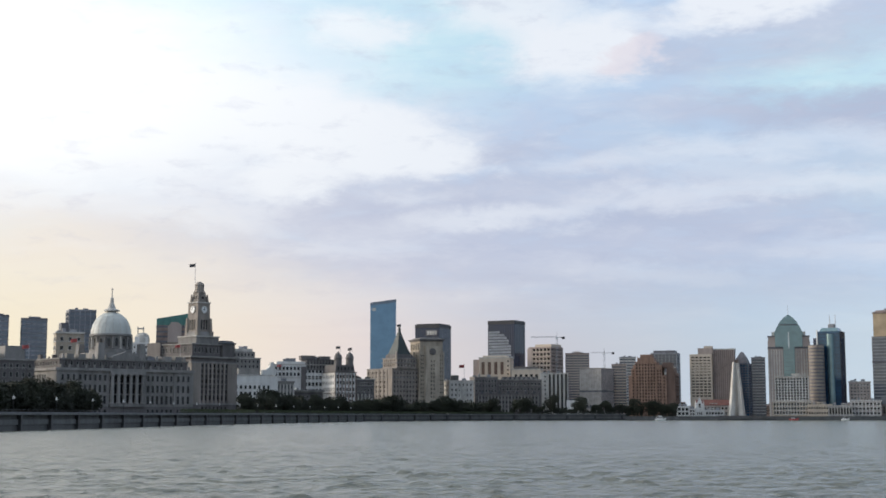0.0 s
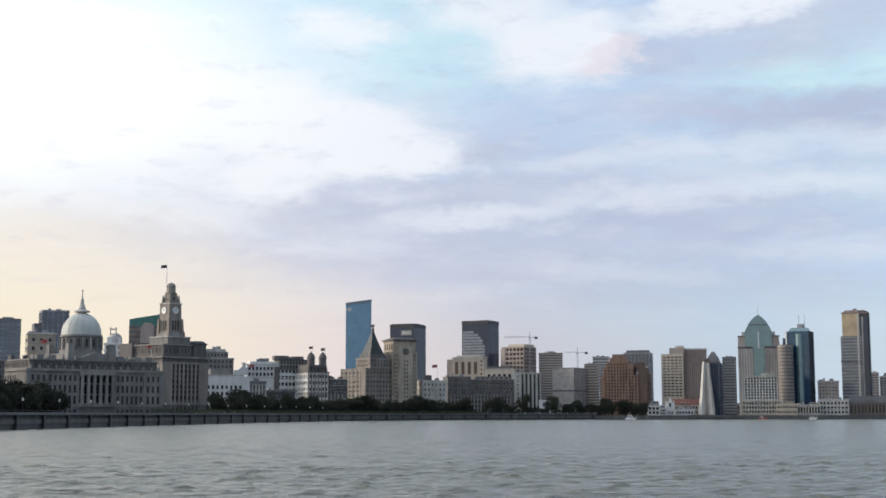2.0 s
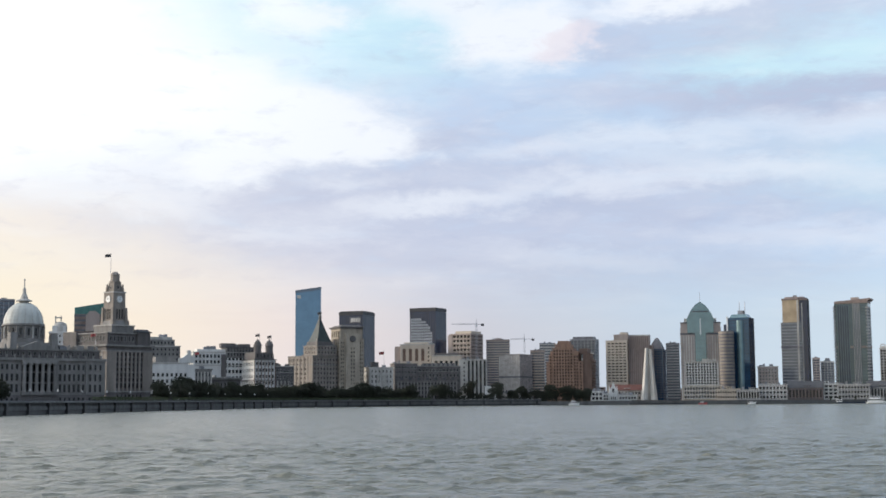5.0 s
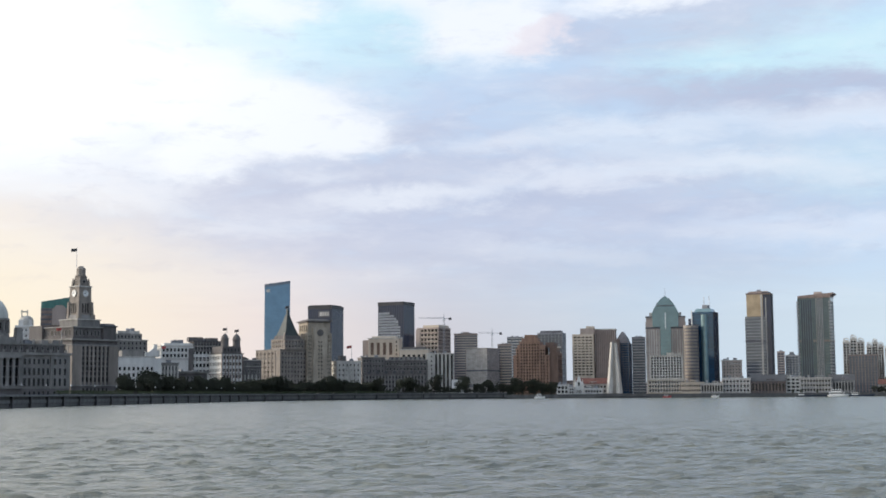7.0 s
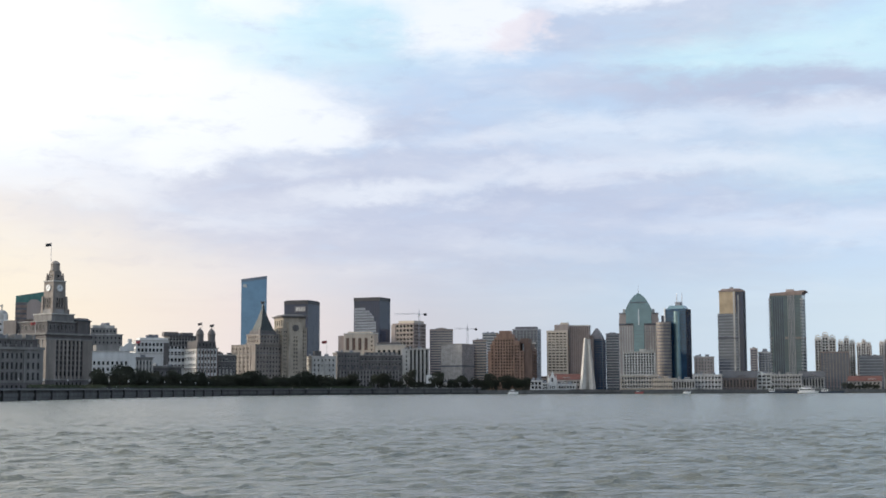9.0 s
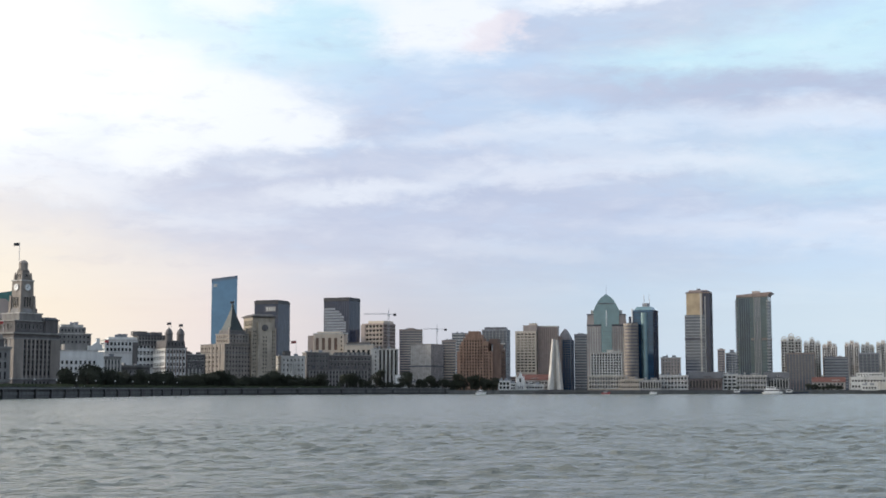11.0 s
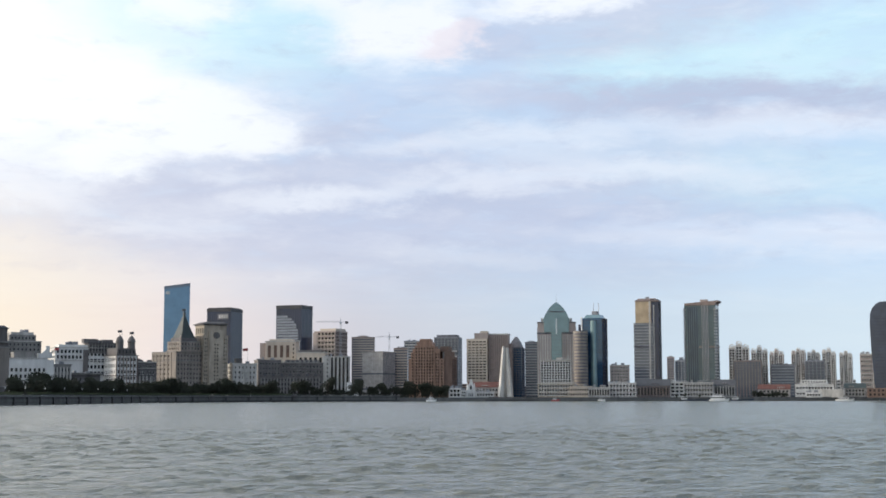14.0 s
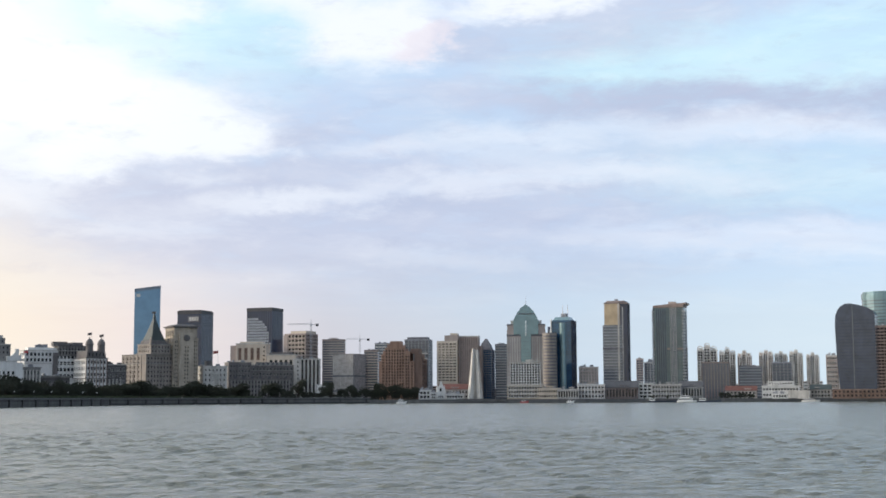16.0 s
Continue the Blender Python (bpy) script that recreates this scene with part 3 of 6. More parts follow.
    lathe(bm, [(11.5 * math.cos(q), 48 + 13.2 * math.sin(q)) for q in span(9, 0.0, 1.40)], 0, 20, 32)
    dome = part("dome", bm, LEAD, b, "pale weathered sheet-covered dome")
    bm = bmesh.new()
    for k in range(16):
        a = 2 * math.pi * k / 16
        for q0, q1 in zip(span(7, 0.02, 1.36), span(7, 0.02, 1.36)[1:]):
            vs = []
            for q in (q0, q1):
                for s in (-0.014, 0.014):
                    r = 11.75 * math.cos(q)
                    vs.append(bm.verts.new((r * math.cos(a + s), 20 + r * math.sin(a + s), 48 + 13.4 * math.sin(q))))
            bm.faces.new((vs[0], vs[1], vs[3], vs[2]))
    part("rib", bm, STONE_PALE, dome)
    bm = bmesh.new()
    lathe(bm, ((2.6, 60.4), (2.6, 61.2), (4.6, 61.5), (4.6, 62.1), (2.4, 63.0), (1.6, 65.2), (1.1, 66.4), (0.9, 69.0), (0.4, 69.6), (0.22, 73.6), (0.6, 73.9), (0.6, 74.4), (0.1, 74.9)), 0, 20, 16)
    part("lantern", bm, STONE_PALE, b)
    for x in (-38, -20, -12, 12, 20, 38):
        block(b, "attic_urn", x - 0.7, x + 0.7, 1.4, 2.8, 33, 35.6, STONE, 0.35)
    clutter(b, -38, -16, 10, 36, 33, 8, 11, STONE_DARK)
    clutter(b, 16, 38, 10, 36, 33, 5, 12)
    return b


domed_bank()


def customs_house():
    b = site("clock_tower_building", "brown granite customs building with a stepped clock tower", -159.7, 953.2, -49)
    w, d = 40, 52
    block(b, "body", -w / 2, w / 2, 0, d, 0, 41.6, STONE_DARK)
    block(b, "base_course", -w / 2 - 0.5, w / 2 + 0.5, -0.5, d, 0, 9, STONE_DARK)
    for x in (-w / 2 + 3.2, w / 2 - 3.2):
        block(b, "corner_pier", x - 3.6, x + 3.6, -0.9, 6, 9, 37.5, STONE_TOWER)
    block(b, "recess", -13, 13, -0.1, 0.3, 12, 37, GLASS)
    bars(b, "pilaster", "F", 0, -12.5, 12.5, 9.6, 37.5, 8, 1.5, 0.9, STONE_TOWER)
    for z in span(6, 15.5, 33.5):
        block(b, "spandrel", -13, 13, -0.45, -0.1, z, z + 1.0, STONE_DARK)
    windows(b, "F", -0.5, -12, 12, 1.2, 8.2, 7, 2, 1.6, 2.4, frame_mat=STONE_DARK)
    ledges(b, "cornice", -w / 2, w / 2, 0, d, (9.0, 37.5), 1.0, 0.9, STONE)
    ledges(b, "main_cornice", -w / 2, w / 2, 0, d, (41.2,), 1.7, 1.2, STONE)
    bars(b, "pilaster", "L", -w / 2, 4, d - 4, 9.9, 37.5, 9, 1.6, 0.7, STONE)
    windows(b, "L", -w / 2, 6, d - 6, 20, 37, 8, 4, 1.6, 2.8)
    block(b, "attic", -w / 2 + 3, w / 2 - 12, 3, d, 42.4, 51, STONE_DARK)
    windows(b, "F", 3, -16, 7, 43.5, 50, 7, 1, 1.5, 3.8)
    windows(b, "L", -w / 2 + 3, 5, d - 3, 43.5, 50, 11, 1, 1.5, 3.8)
    ledges(b, "attic_cornice", -w / 2 + 3, w / 2 - 12, 3, d, (50.4,), 0.9, 0.9, STONE)
    block(b, "corner_pavilion", w / 2 - 11.5, w / 2 - 0.5, 1, 14, 42.4, 51.5, STONE_DARK)
    bm = bmesh.new()
    box(bm, w / 2 - 12.2, w / 2 + 0.2, 0.3, 14.7, 51.5, 52.4)
    box(bm, w / 2 - 11.5, w / 2 - 0.5, 1, 14, 52.4, 54, 1.5)
    part("pavilion_roof", bm, ROOF, b)
    block(b, "rear_pavilion", -w / 2 + 1, -w / 2 + 14, d - 16, d - 1, 42.4, 52.5, STONE_DARK)
    # tower
    block(b, "tower_base", -12, 8, 5, 25, 51.3, 56.5, STONE)
    ledges(b, "tower_step", -12, 8, 5, 25, (56.0,), 0.5, 0.8, STONE_PALE)
    block(b, "tower_shoulder", -9, 5, 8, 22, 56.8, 60.0, STONE, 0.8)
    block(b, "tower", -7.6, 3.6, 9.4, 20.6, 60.0, 80.2, STONE_TOWER, 0.3)
    for x, y in ((-7.6, 9.4), (3.6, 9.4), (-7.6, 20.6), (3.6, 20.6)):
        block(b, "corner_buttress", x - 1.3, x + 1.3, y - 1.3, y + 1.3, 56.8, 69.5, STONE_TOWER, 0.5)
    for face, at, c in (("F", 9.4, -2.0), ("L", -7.6, 15.0), ("R", 3.6, 15.0)):
        windows(b, face, at, c - 3.3, c + 3.3, 60.5, 69.2, 3, 1, 1.5, 7.2, frame_mat=STONE_TOWER)
        bm = bmesh.new()
        lathe(bm, ((2.7, 0), (2.7, 0.5), (2.35, 0.6)), n=28)
        ring = part("clock", bm, STONE_PALE, b, "white round clock dial")
        ring.matrix_basis = set_on(face, at, c, 75.4, -0.28) @ pose(0, 0, 0, 90, 0, 0)
        bm = bmesh.new()
        lathe(bm, ((2.2, 0.6), (2.2, 0.68)), n=28)
        part("dial", bm, PAINT_WHITE, ring)
        bm = bmesh.new()
        box(bm, -0.2, 0.2, -0.3, 1.8, 0.7, 0.8)
        box(bm, -1.3, 0.2, -0.18, 0.18, 0.7, 0.82)
        part("clock_hand", bm, METAL_DARK, ring)
    ledges(b, "tower_cornice", -7.3, 3.3, 9.7, 20.3, (80.0,), 0.5, 0.9, STONE_PALE)
    block(b, "upper_stage", -5.8, 1.8, 11.2, 18.8, 80.9, 88, STONE_TOWER, 0.8)
    for face, at, c in (("F", 11.5, -2.0), ("L", -5.5, 15.0), ("R", 1.5, 15.0)):
        windows(b, face, at, c - 1.6, c + 1.6, 81.6, 86, 1, 1, 2.4, 3.0, frame_mat=STONE_TOWER)
    for x, y in ((-5.9, 11.1), (1.9, 11.1), (-5.9, 18.9), (1.9, 18.9)):
        block(b, "stage_pinnacle", x - 0.8, x + 0.8, y - 0.8, y + 0.8, 80.9, 86.4, STONE_TOWER, 0.5)
    bm = bmesh.new()
    lathe(bm, ((3.9, 87.8), (3.9, 88.8), (3.3, 89.1), (3.3, 92.6), (3.6, 92.9), (3.1, 94), (1.8, 95.2), (0.5, 95.6)), -2, 15, 8, math.pi / 8)
    part("cupola", bm, STONE_TOWER, b)
    block(b, "chimney", 9.5, 13, 17, 21, 51, 61, STONE_DARK)
    return b


customs = customs_house()
flagpole(-176.6, 966.7, 98.7, 14, -10, METAL_DARK, "tall flagpole with a small dark flag on the tower", 4.0)


def plain_block(name, label, x, y, turn, w, d, h, body, frame_mat, cols, rows, ww, wh, side="L", scols=4, glass=None, top=1.0, base=4.0, seed=1, plant=3, material=None, ledge=3):
    """A plain masonry building: body, cornice, string courses and real windows."""
    b = site(name, label, x, y, turn)
    block(b, "body", -w / 2, w / 2, 0, d, 0, h, body)
    windows(b, "F", 0, -w / 2 + 1, w / 2 - 1, base, h - 1.5, cols, rows, ww, wh, glass, frame_mat)
    if side and scols:
        windows(b, side, -w / 2 if side == "L" else w / 2, 1, d - 1, base, h - 1.5, scols, rows, ww, wh, glass, frame_mat)
    ledges(b, "cornice", -w / 2, w / 2, 0, d, (h - 0.5,), 0.6, 0.5 + top * 0.5, frame_mat)
    if ledge:
        ledges(b, "string_course", -w / 2, w / 2, 0, d, span(ledge, base - 0.6, h - (h - base) / rows), 0.3, 0.4, frame_mat)
    clutter(b, -w / 2 + 1, w / 2 - 1, 2, d - 2, h + top * 0.5, plant, seed, material)
    return b


old_offices = plain_block("old_office_row", "dark old office row with a broken roofline", -236.1, 715.5, -37.4, 46, 26, 31, STONE_DARK, STONE, 13, 6, 1.7, 2.8, scols=5, plant=8, seed=77, material=STONE_DARK)
block(old_offices, "roof_storey", -20, 4, 4, 20, 31.5, 36, STONE_DARK, 0.6)
block(old_offices, "roof_storey", 8, 19, 4, 18, 31.5, 38.5, STONE, 0.4)
flagpole(-220.8, 728.4, 34.9, 8, 0, RED, "flagpole with a red flag on the old office row", 3.6)
flagpole(-208, 775.9, 36.3, 12.5, 0, RED, "flagpole with a red flag on the bank roof", 3.6)
flagpole(-187.8, 778.1, 40.3, 7.5, 0, RED, "flagpole with a red flag below the dome", 3.6)
flagpole(-182.4, 948.3, 45.7, 8.5, 0, RED, "flagpole with a red flag on the clock tower building", 3.6)
flagpole(-133.2, 1127.9, 33.2, 14, 0, RED, "flagpole with a red flag above the office roofs", 3.6)


# behind the domed bank
def slab_tower(name, label, x, y, turn, w, d, h, body, band, glass, floors, mull, side="L", seed=1, steps=()):
    b = site(name, label, x, y, turn)
    block(b, "body", -w / 2, w / 2, 0, d, 0, h, glass)
    ledges(b, "floor_band", -w / 2, w / 2, 0, d, span(floors, 3, h - 1.2), 0.15, h / floors * 0.42, body)
    bars(b, "mullion", "F", 0, -w / 2 + 0.4, w / 2 - 0.4, 0, h, mull, 0.7, 0.35, band)
    if side:
        bars(b, "mullion", side, -w / 2 if side == "L" else w / 2, 0.4, d - 0.4, 0, h, max(3, int(mull * d / w)), 0.7, 0.35, band)
    ledges(b, "parapet", -w / 2, w / 2, 0, d, (h,), 0.2, 1.4, band)
    for x0, x1, y0, y1, z0, z1 in steps:
        block(b, "upper_block", x0, x1, y0, y1, z0, z1, body)
    clutter(b, -w / 2 + 2, w / 2 - 2, 2, d - 2, h + 0.4, 3, seed)
    return b


slab_tower("office_tower", "blue grey office tower far behind the old bank", -402.6, 1233.1, -17.3, 18, 20, 91, GREY, GREY_DARK, GLASS_GREY, 22, 5)
slab_tower("office_tower", "blue grey office tower with a rooftop plant room", -374.9, 1249.4, -15.9, 23, 20, 89, GREY, GREY_DARK, GLASS_GREY, 22, 6, steps=((-3, 4, 4, 12, 89, 92),))
slab_tower("office_tower", "stepped dark grey office tower behind the dome", -300.5, 1135.4, -22.6, 22, 20, 88, GREY_DARK, GREY, GLASS_GREY, 24, 6, steps=((-17, -9, 0, 18, 0, 78),))
plain_block("apartment_block", "pale concrete block with arched openings", -247, 903.7, -20.5, 18, 18, 56, STONE_WARM, STONE_PALE, 3, 9, 2.4, 3.0, scols=3)


def curly_white():
    b = site("white_tower", "white wedding-cake tower with a rounded crown", -237.2, 1069.8, -12.7)
    block(b, "body", -6.5, 6.5, 0, 14, 0, 58, WHITE)
    ledges(b, "balcony_band", -6.5, 6.5, 0, 14, span(12, 6, 57), 0.6, 1.4, WHITE)
    block(b, "setback", -4.5, 6, 1, 12, 58, 63, WHITE)
    bm = bmesh.new()
    lathe(bm, ((5.5, 58), (5.5, 62), (4.8, 64.5), (3.0, 66), (2.0, 66.2)), 1.5, 6, 16)
    part("rounded_crown", bm, STONE_PALE, b)
    block(b, "finial_frame", -2.5, -1.7, 4, 5, 63, 71, STONE_PALE)
    block(b, "finial_frame", 1.7, 2.5, 4, 5, 63, 71, STONE_PALE)
    block(b, "finial_beam", -2.8, 2.8, 3.8, 5.2, 69, 70, STONE_PALE)
    windows(b, "F", 0, -6, 6, 6, 57, 4, 11, 1.4, 2.2, frame_mat=WHITE)


curly_white()


def teal_roof():
    b = site("teal_roofed_tower", "dark office tower with a slanting teal roof screen", -219.4, 1101.7, -11.2)
    block(b, "body", -12, 13, 0, 22, 0, 74, BROWN)
    ledges(b, "floor_band", -12, 13, 0, 22, span(18, 4, 72), 0.15, 1.6, GREY_DARK)
    bm = bmesh.new()
    upright(bm, ((-12, 66), (14, 66), (14, 84), (-12, 79.5)), 3, 22.6)
    part("roof_screen", bm, TEAL, b, "slanting teal metal roof screen")
    bm = bmesh.new()
    upright(bm, ((-3, 60), (8, 60), (8, 74), (5, 76.5), (0, 76.5), (-3, 73)), -1.2, 4)
    part("gable", bm, PINK, b)


teal_roof()


# between the clock tower and the pyramid roof
def stepped_hotel():
    b = site("stepped_block", "grey stepped stone block", -183, 1254.7, -25.7)
    block(b, "body", -16, 16, 0, 24, 0, 54, STONE)
    block(b, "upper_storey", -14, 11, 1, 22, 54, 60, STONE)
    block(b, "top_storey", -12, 9, 2, 20, 60, 62.5, STONE_PALE)
    ledges(b, "cornice", -16, 16, 0, 24, (53.4,), 0.6, 0.9, STONE_PALE)
    windows(b, "F", 0, -15, 15, 26, 53, 8, 6, 1.8, 2.4)
    windows(b, "F", 1, -13, 10, 54.4, 59.6, 7, 1, 1.8, 2.6)
    clutter(b, -11, 8, 4, 18, 62.5, 3, 5)


stepped_hotel()


def white_bank():
    b = site("white_office", "white rendered office with a stepped gable", -147.3, 1069.1, -22)
    block(b, "body", -17, 14, 0, 22, 0, 33, WHITE)
    bm = bmesh.new()
    upright(bm, ((6, 33), (17.5, 33), (17.5, 38), (15.4, 38), (15.4, 43), (12.6, 43), (12.6, 40), (9, 37), (6, 37)), -0.4, 3)
    part("stepped_gable", bm, WHITE, b)
    block(b, "wing", 14, 19, 0.4, 20, 0, 32, WHITE)
    windows(b, "F", 0, -16, 13, 6, 26, 8, 4, 2.1, 3.0, frame_mat=STONE_PALE)
    windows(b, "L", -17, 1, 21, 6, 26, 5, 4, 1.8, 2.8, frame_mat=WHITE)
    ledges(b, "cornice", -17, 14, 0, 22, (32.5,), 0.4, 0.8, STONE_PALE)
    block(b, "rooftop_room", -12, 4, 3, 15, 33, 38, STONE)
    ledges(b, "string_course", -17, 14, 0, 22, (27.3, 5.2), 0.25, 0.5, WHITE)


white_bank()
columns_office = plain_block("narrow_office", "grey stone office with slender pilasters", -130.6, 1121.7, -30.6, 19, 20, 29, STONE, STONE, 6, 4, 1.2, 3.6, scols=4)
bars(columns_office, "pilaster", "F", 0, -9, 9, 5, 27, 7, 0.9, 0.6, STONE_PALE)
low_house = plain_block("low_office", "low dark stone office with a flat projecting roof", -113, 1142.9, -31.1, 28, 18, 21, STONE_DARK, STONE, 7, 3, 1.6, 2.8, scols=4)
block(low_house, "flat_roof", -15.5, 15.5, -2, 20, 21.4, 22.6, STONE)


def white_hotel():
    b = site("white_hotel", "long white hotel with dark upper galleries", -133.5, 1313.8, -19)
    block(b, "body", -30, 30, 0, 22, 0, 50, WHITE)
    block(b, "set_back", -26, 6, 3, 20, 50, 53, WHITE)
    windows(b, "F", 0, -29, 0, 38, 49, 8, 2, 2.7, 3.6, frame_mat=WHITE)
    windows(b, "F", 0, 0, 29, 22, 47, 8, 4, 2.9, 3.8, frame_mat=WHITE)
    windows(b, "L", -30, 1, 21, 22, 49, 6, 5, 2.0, 2.8, frame_mat=WHITE)
    ledges(b, "cornice", -30, 30, 0, 22, (49.6, 37), 0.5, 0.8, STONE_PALE)
    block(b, "dark_gallery", 2, 30, -0.4, 20, 44.5, 54.5, STONE_DARK)
    windows(b, "F", -0.4, 3, 29, 45.5, 53.5, 9, 1, 1.9, 5.6, frame_mat=STONE_DARK)
    bars(b, "gallery_post", "F", -0.4, 2.5, 29.5, 44.5, 54.5, 10, 0.7, 0.6, STONE)
    ledges(b, "gallery_eaves", 2, 30, -0.4, 20, (54.5,), 1.2, 0.7, ROOF)
    block(b, "rooftop_room", -2, 12, 4, 14, 55, 59, STONE_DARK)
    block(b, "rooftop_room", 16, 27, 4, 14, 55, 58.4, STONE_DARK)
    clutter(b, -24, 0, 4, 18, 53, 6, 21)
    clutter(b, 2, 28, 6, 18, 55, 5, 22)
    block(b, "dark_stair", -3, 2, -0.7, 6, 26, 48, STONE_DARK)


white_hotel()


def turret_hotel():
    b = site("turret_hotel", "white and dark brick hotel with two domed roof turrets", -91.9, 1289.4, -27.9)
    block(b, "body", -11, 11, 0, 30, 0, 42, WHITE)
    windows(b, "F", 0, -10, 10, 5, 41, 6, 6, 1.8, 3.4, frame_mat=STONE_PALE)
    windows(b, "L", -11, 1, 29, 5, 41, 7, 6, 1.8, 3.4, frame_mat=STONE_PALE)
    bars(b, "brick_pier", "F", 0, -10.6, 10.6, 0, 41, 7, 0.8, 0.4, BRICK_DARK)
    ledges(b, "cornice", -11, 11, 0, 30, (41.5, 22), 0.8, 0.8, STONE_DARK)
    block(b, "attic", -10, 10, 1, 28, 42.3, 49, STONE_DARK, 0.8)
    windows(b, "F", 1, -9, 9, 42.8, 48, 5, 1, 1.5, 3.2, frame_mat=STONE_DARK)
    for x in (-6, 6):
        bm = bmesh.new()
        lathe(bm, ((3.6, 48), (3.6, 54.5), (4.1, 55), (3.7, 56.5), (2.9, 58.6), (1.4, 60.4), (0.5, 61), (0.3, 62.4)), x, 4, 12)
        part("turret", bm, STONE_DARK, b, "dark domed roof turret")
    return b


turret_hotel()
flagpole(-97.3, 1291.6, 64, 6.5, 20, METAL_DARK, "short flagpole with a dark flag on a turret", 4.5)
flagpole(-86.2, 1294.2, 64, 5, 20, METAL_DARK, "short flagpole with a dark flag on a turret", 4.5)
corner_house = plain_block("corner_bank", "dark stone bank with pale stone bays", -76.3, 1311.7, -30.3, 24, 22, 36, STONE_DARK, STONE_PALE, 6, 5, 1.7, 3.4, scols=5, plant=8, seed=61, material=STONE_DARK)
columns(corner_house, -0.9, -6, 6, 8, 22, 4, 0.7, STONE_PALE)


def pyramid_hotel():
    b = site("pyramid_hotel", "stone hotel with a steep dark green pyramid roof", -39, 1424.4, -37.2)
    block(b, "body", -17, 17, 0, 46, 0, 50, STONE_TOWER)
    windows(b, "F", 0, -16, 16, 5, 48, 8, 9, 1.7, 2.8, frame_mat=STONE_TOWER)
    windows(b, "L", -17, 8, 45, 5, 48, 10, 9, 1.7, 2.8, frame_mat=STONE_TOWER)
    ledges(b, "cornice", -17, 17, 0, 46, (8.5, 40, 49.4), 0.5, 0.8, STONE)
    bars(b, "pier", "L", -17, 9, 45, 5, 49, 6, 1.6, 0.6, STONE_TOWER)
    t = block(b, "tower", -12.5, 12.5, -1.5, 23.5, 50, 61, STONE_TOWER)
    windows(b, "F", -1.5, -12, 12, 51, 60, 6, 2, 1.6, 2.6, frame_mat=STONE_TOWER)
    windows(b, "L", -12.5, 1, 22, 51, 60, 6, 2, 1.6, 2.6, frame_mat=STONE_TOWER)
    ledges(b, "tower_cornice", -12.5, 12.5, -1.5, 23.5, (60.2, 55.4), 0.7, 0.8, STONE)
    block(b, "roof_base", -10.5, 10.5, 1, 22, 61, 65, STONE_DARK, 0.8)
    bm = bmesh.new()
    lathe(bm, ((12.6, 64.6), (11.4, 66.5), (6.4, 77), (1.9, 88), (1.4, 88.6), (1.4, 90.5), (1.9, 90.8), (0.5, 94.4)), 0, 11.5, 4, math.pi / 4)
    part("pyramid_roof", bm, COPPER, b, "steep dark green copper pyramid roof")
    for x in (-11, 11):
        block(b, "roof_pinnacle", x - 1, x + 1, 0, 2, 61, 67.5, STONE_TOWER, 0.5)
    clutter(b, -15, 15, 28, 44, 50, 6, 31, ROOF)


pyramid_hotel()
flagpole(-44.5, 1440.5, 53, 48, 10, METAL_DARK, "thin flagpole with a dark flag beside the pyramid roof", 4.5)


def stone_bank_tower():
    b = site("stone_bank_tower", "tall pale stone bank tower with a flared top", -11.8, 1435, -21.8)
    block(b, "body", -13.5, 13.5, 0, 34, 0, 68, STONE_WARM)
    block(b, "centre_bay", -8, 8, -2.5, 6, 0, 74, STONE_WARM)
    block(b, "upper_body", -12.6, 12.6, 1, 31, 68, 79, STONE_WARM)
    bars(b, "pier", "F", 0, -13, -8.8, 0, 68, 3, 1.2, 0.8, STONE_WARM)
    bars(b, "pier", "F", 0, 8.8, 13, 0, 68, 3, 1.2, 0.8, STONE_WARM)
    bars(b, "pier", "L", -13.5, 1, 33, 0, 68, 8, 1.4, 0.8, STONE_WARM)
    windows(b, "F", 0, -13.2, -8.4, 6, 66, 2, 14, 1.6, 2.2, frame_mat=STONE_WARM)
    windows(b, "F", 0, 8.4, 13.2, 6, 66, 2, 14, 1.6, 2.2, frame_mat=STONE_WARM)
    windows(b, "F", -2.5, -3, 3, 6, 60, 2, 13, 1.4, 2.2, frame_mat=STONE_WARM)
    windows(b, "L", -13.5, 2, 32, 6, 66, 7, 13, 1.7, 2.3, frame_mat=STONE_WARM)
    bm = bmesh.new()
    lathe(bm, ((3.6, 0), (3.6, 0.6), (2.9, 0.8)), n=24)
    disc = part("round_grille", bm, STONE_DARK, b)
    disc.matrix_basis = set_on("F", -2.5, 0, 68) @ pose(0, 0, 0, 90, 0, 0)
    windows(b, "L", -12.6, 3, 29, 69.5, 77.5, 4, 1, 3.4, 6.5, frame_mat=STONE_WARM)
    bm = bmesh.new()
    box(bm, -13.2, 13.2, 0.2, 32, 79, 80.2)
    box(bm, -14.4, 14.4, -1.2, 33.4, 80.2, 81.2)
    box(bm, -12.6, 12.6, 1, 31, 81.2, 83, 3)
    part("eaves_roof", bm, STONE_DARK, b, "dark flared eaves and low roof")


stone_bank_tower()


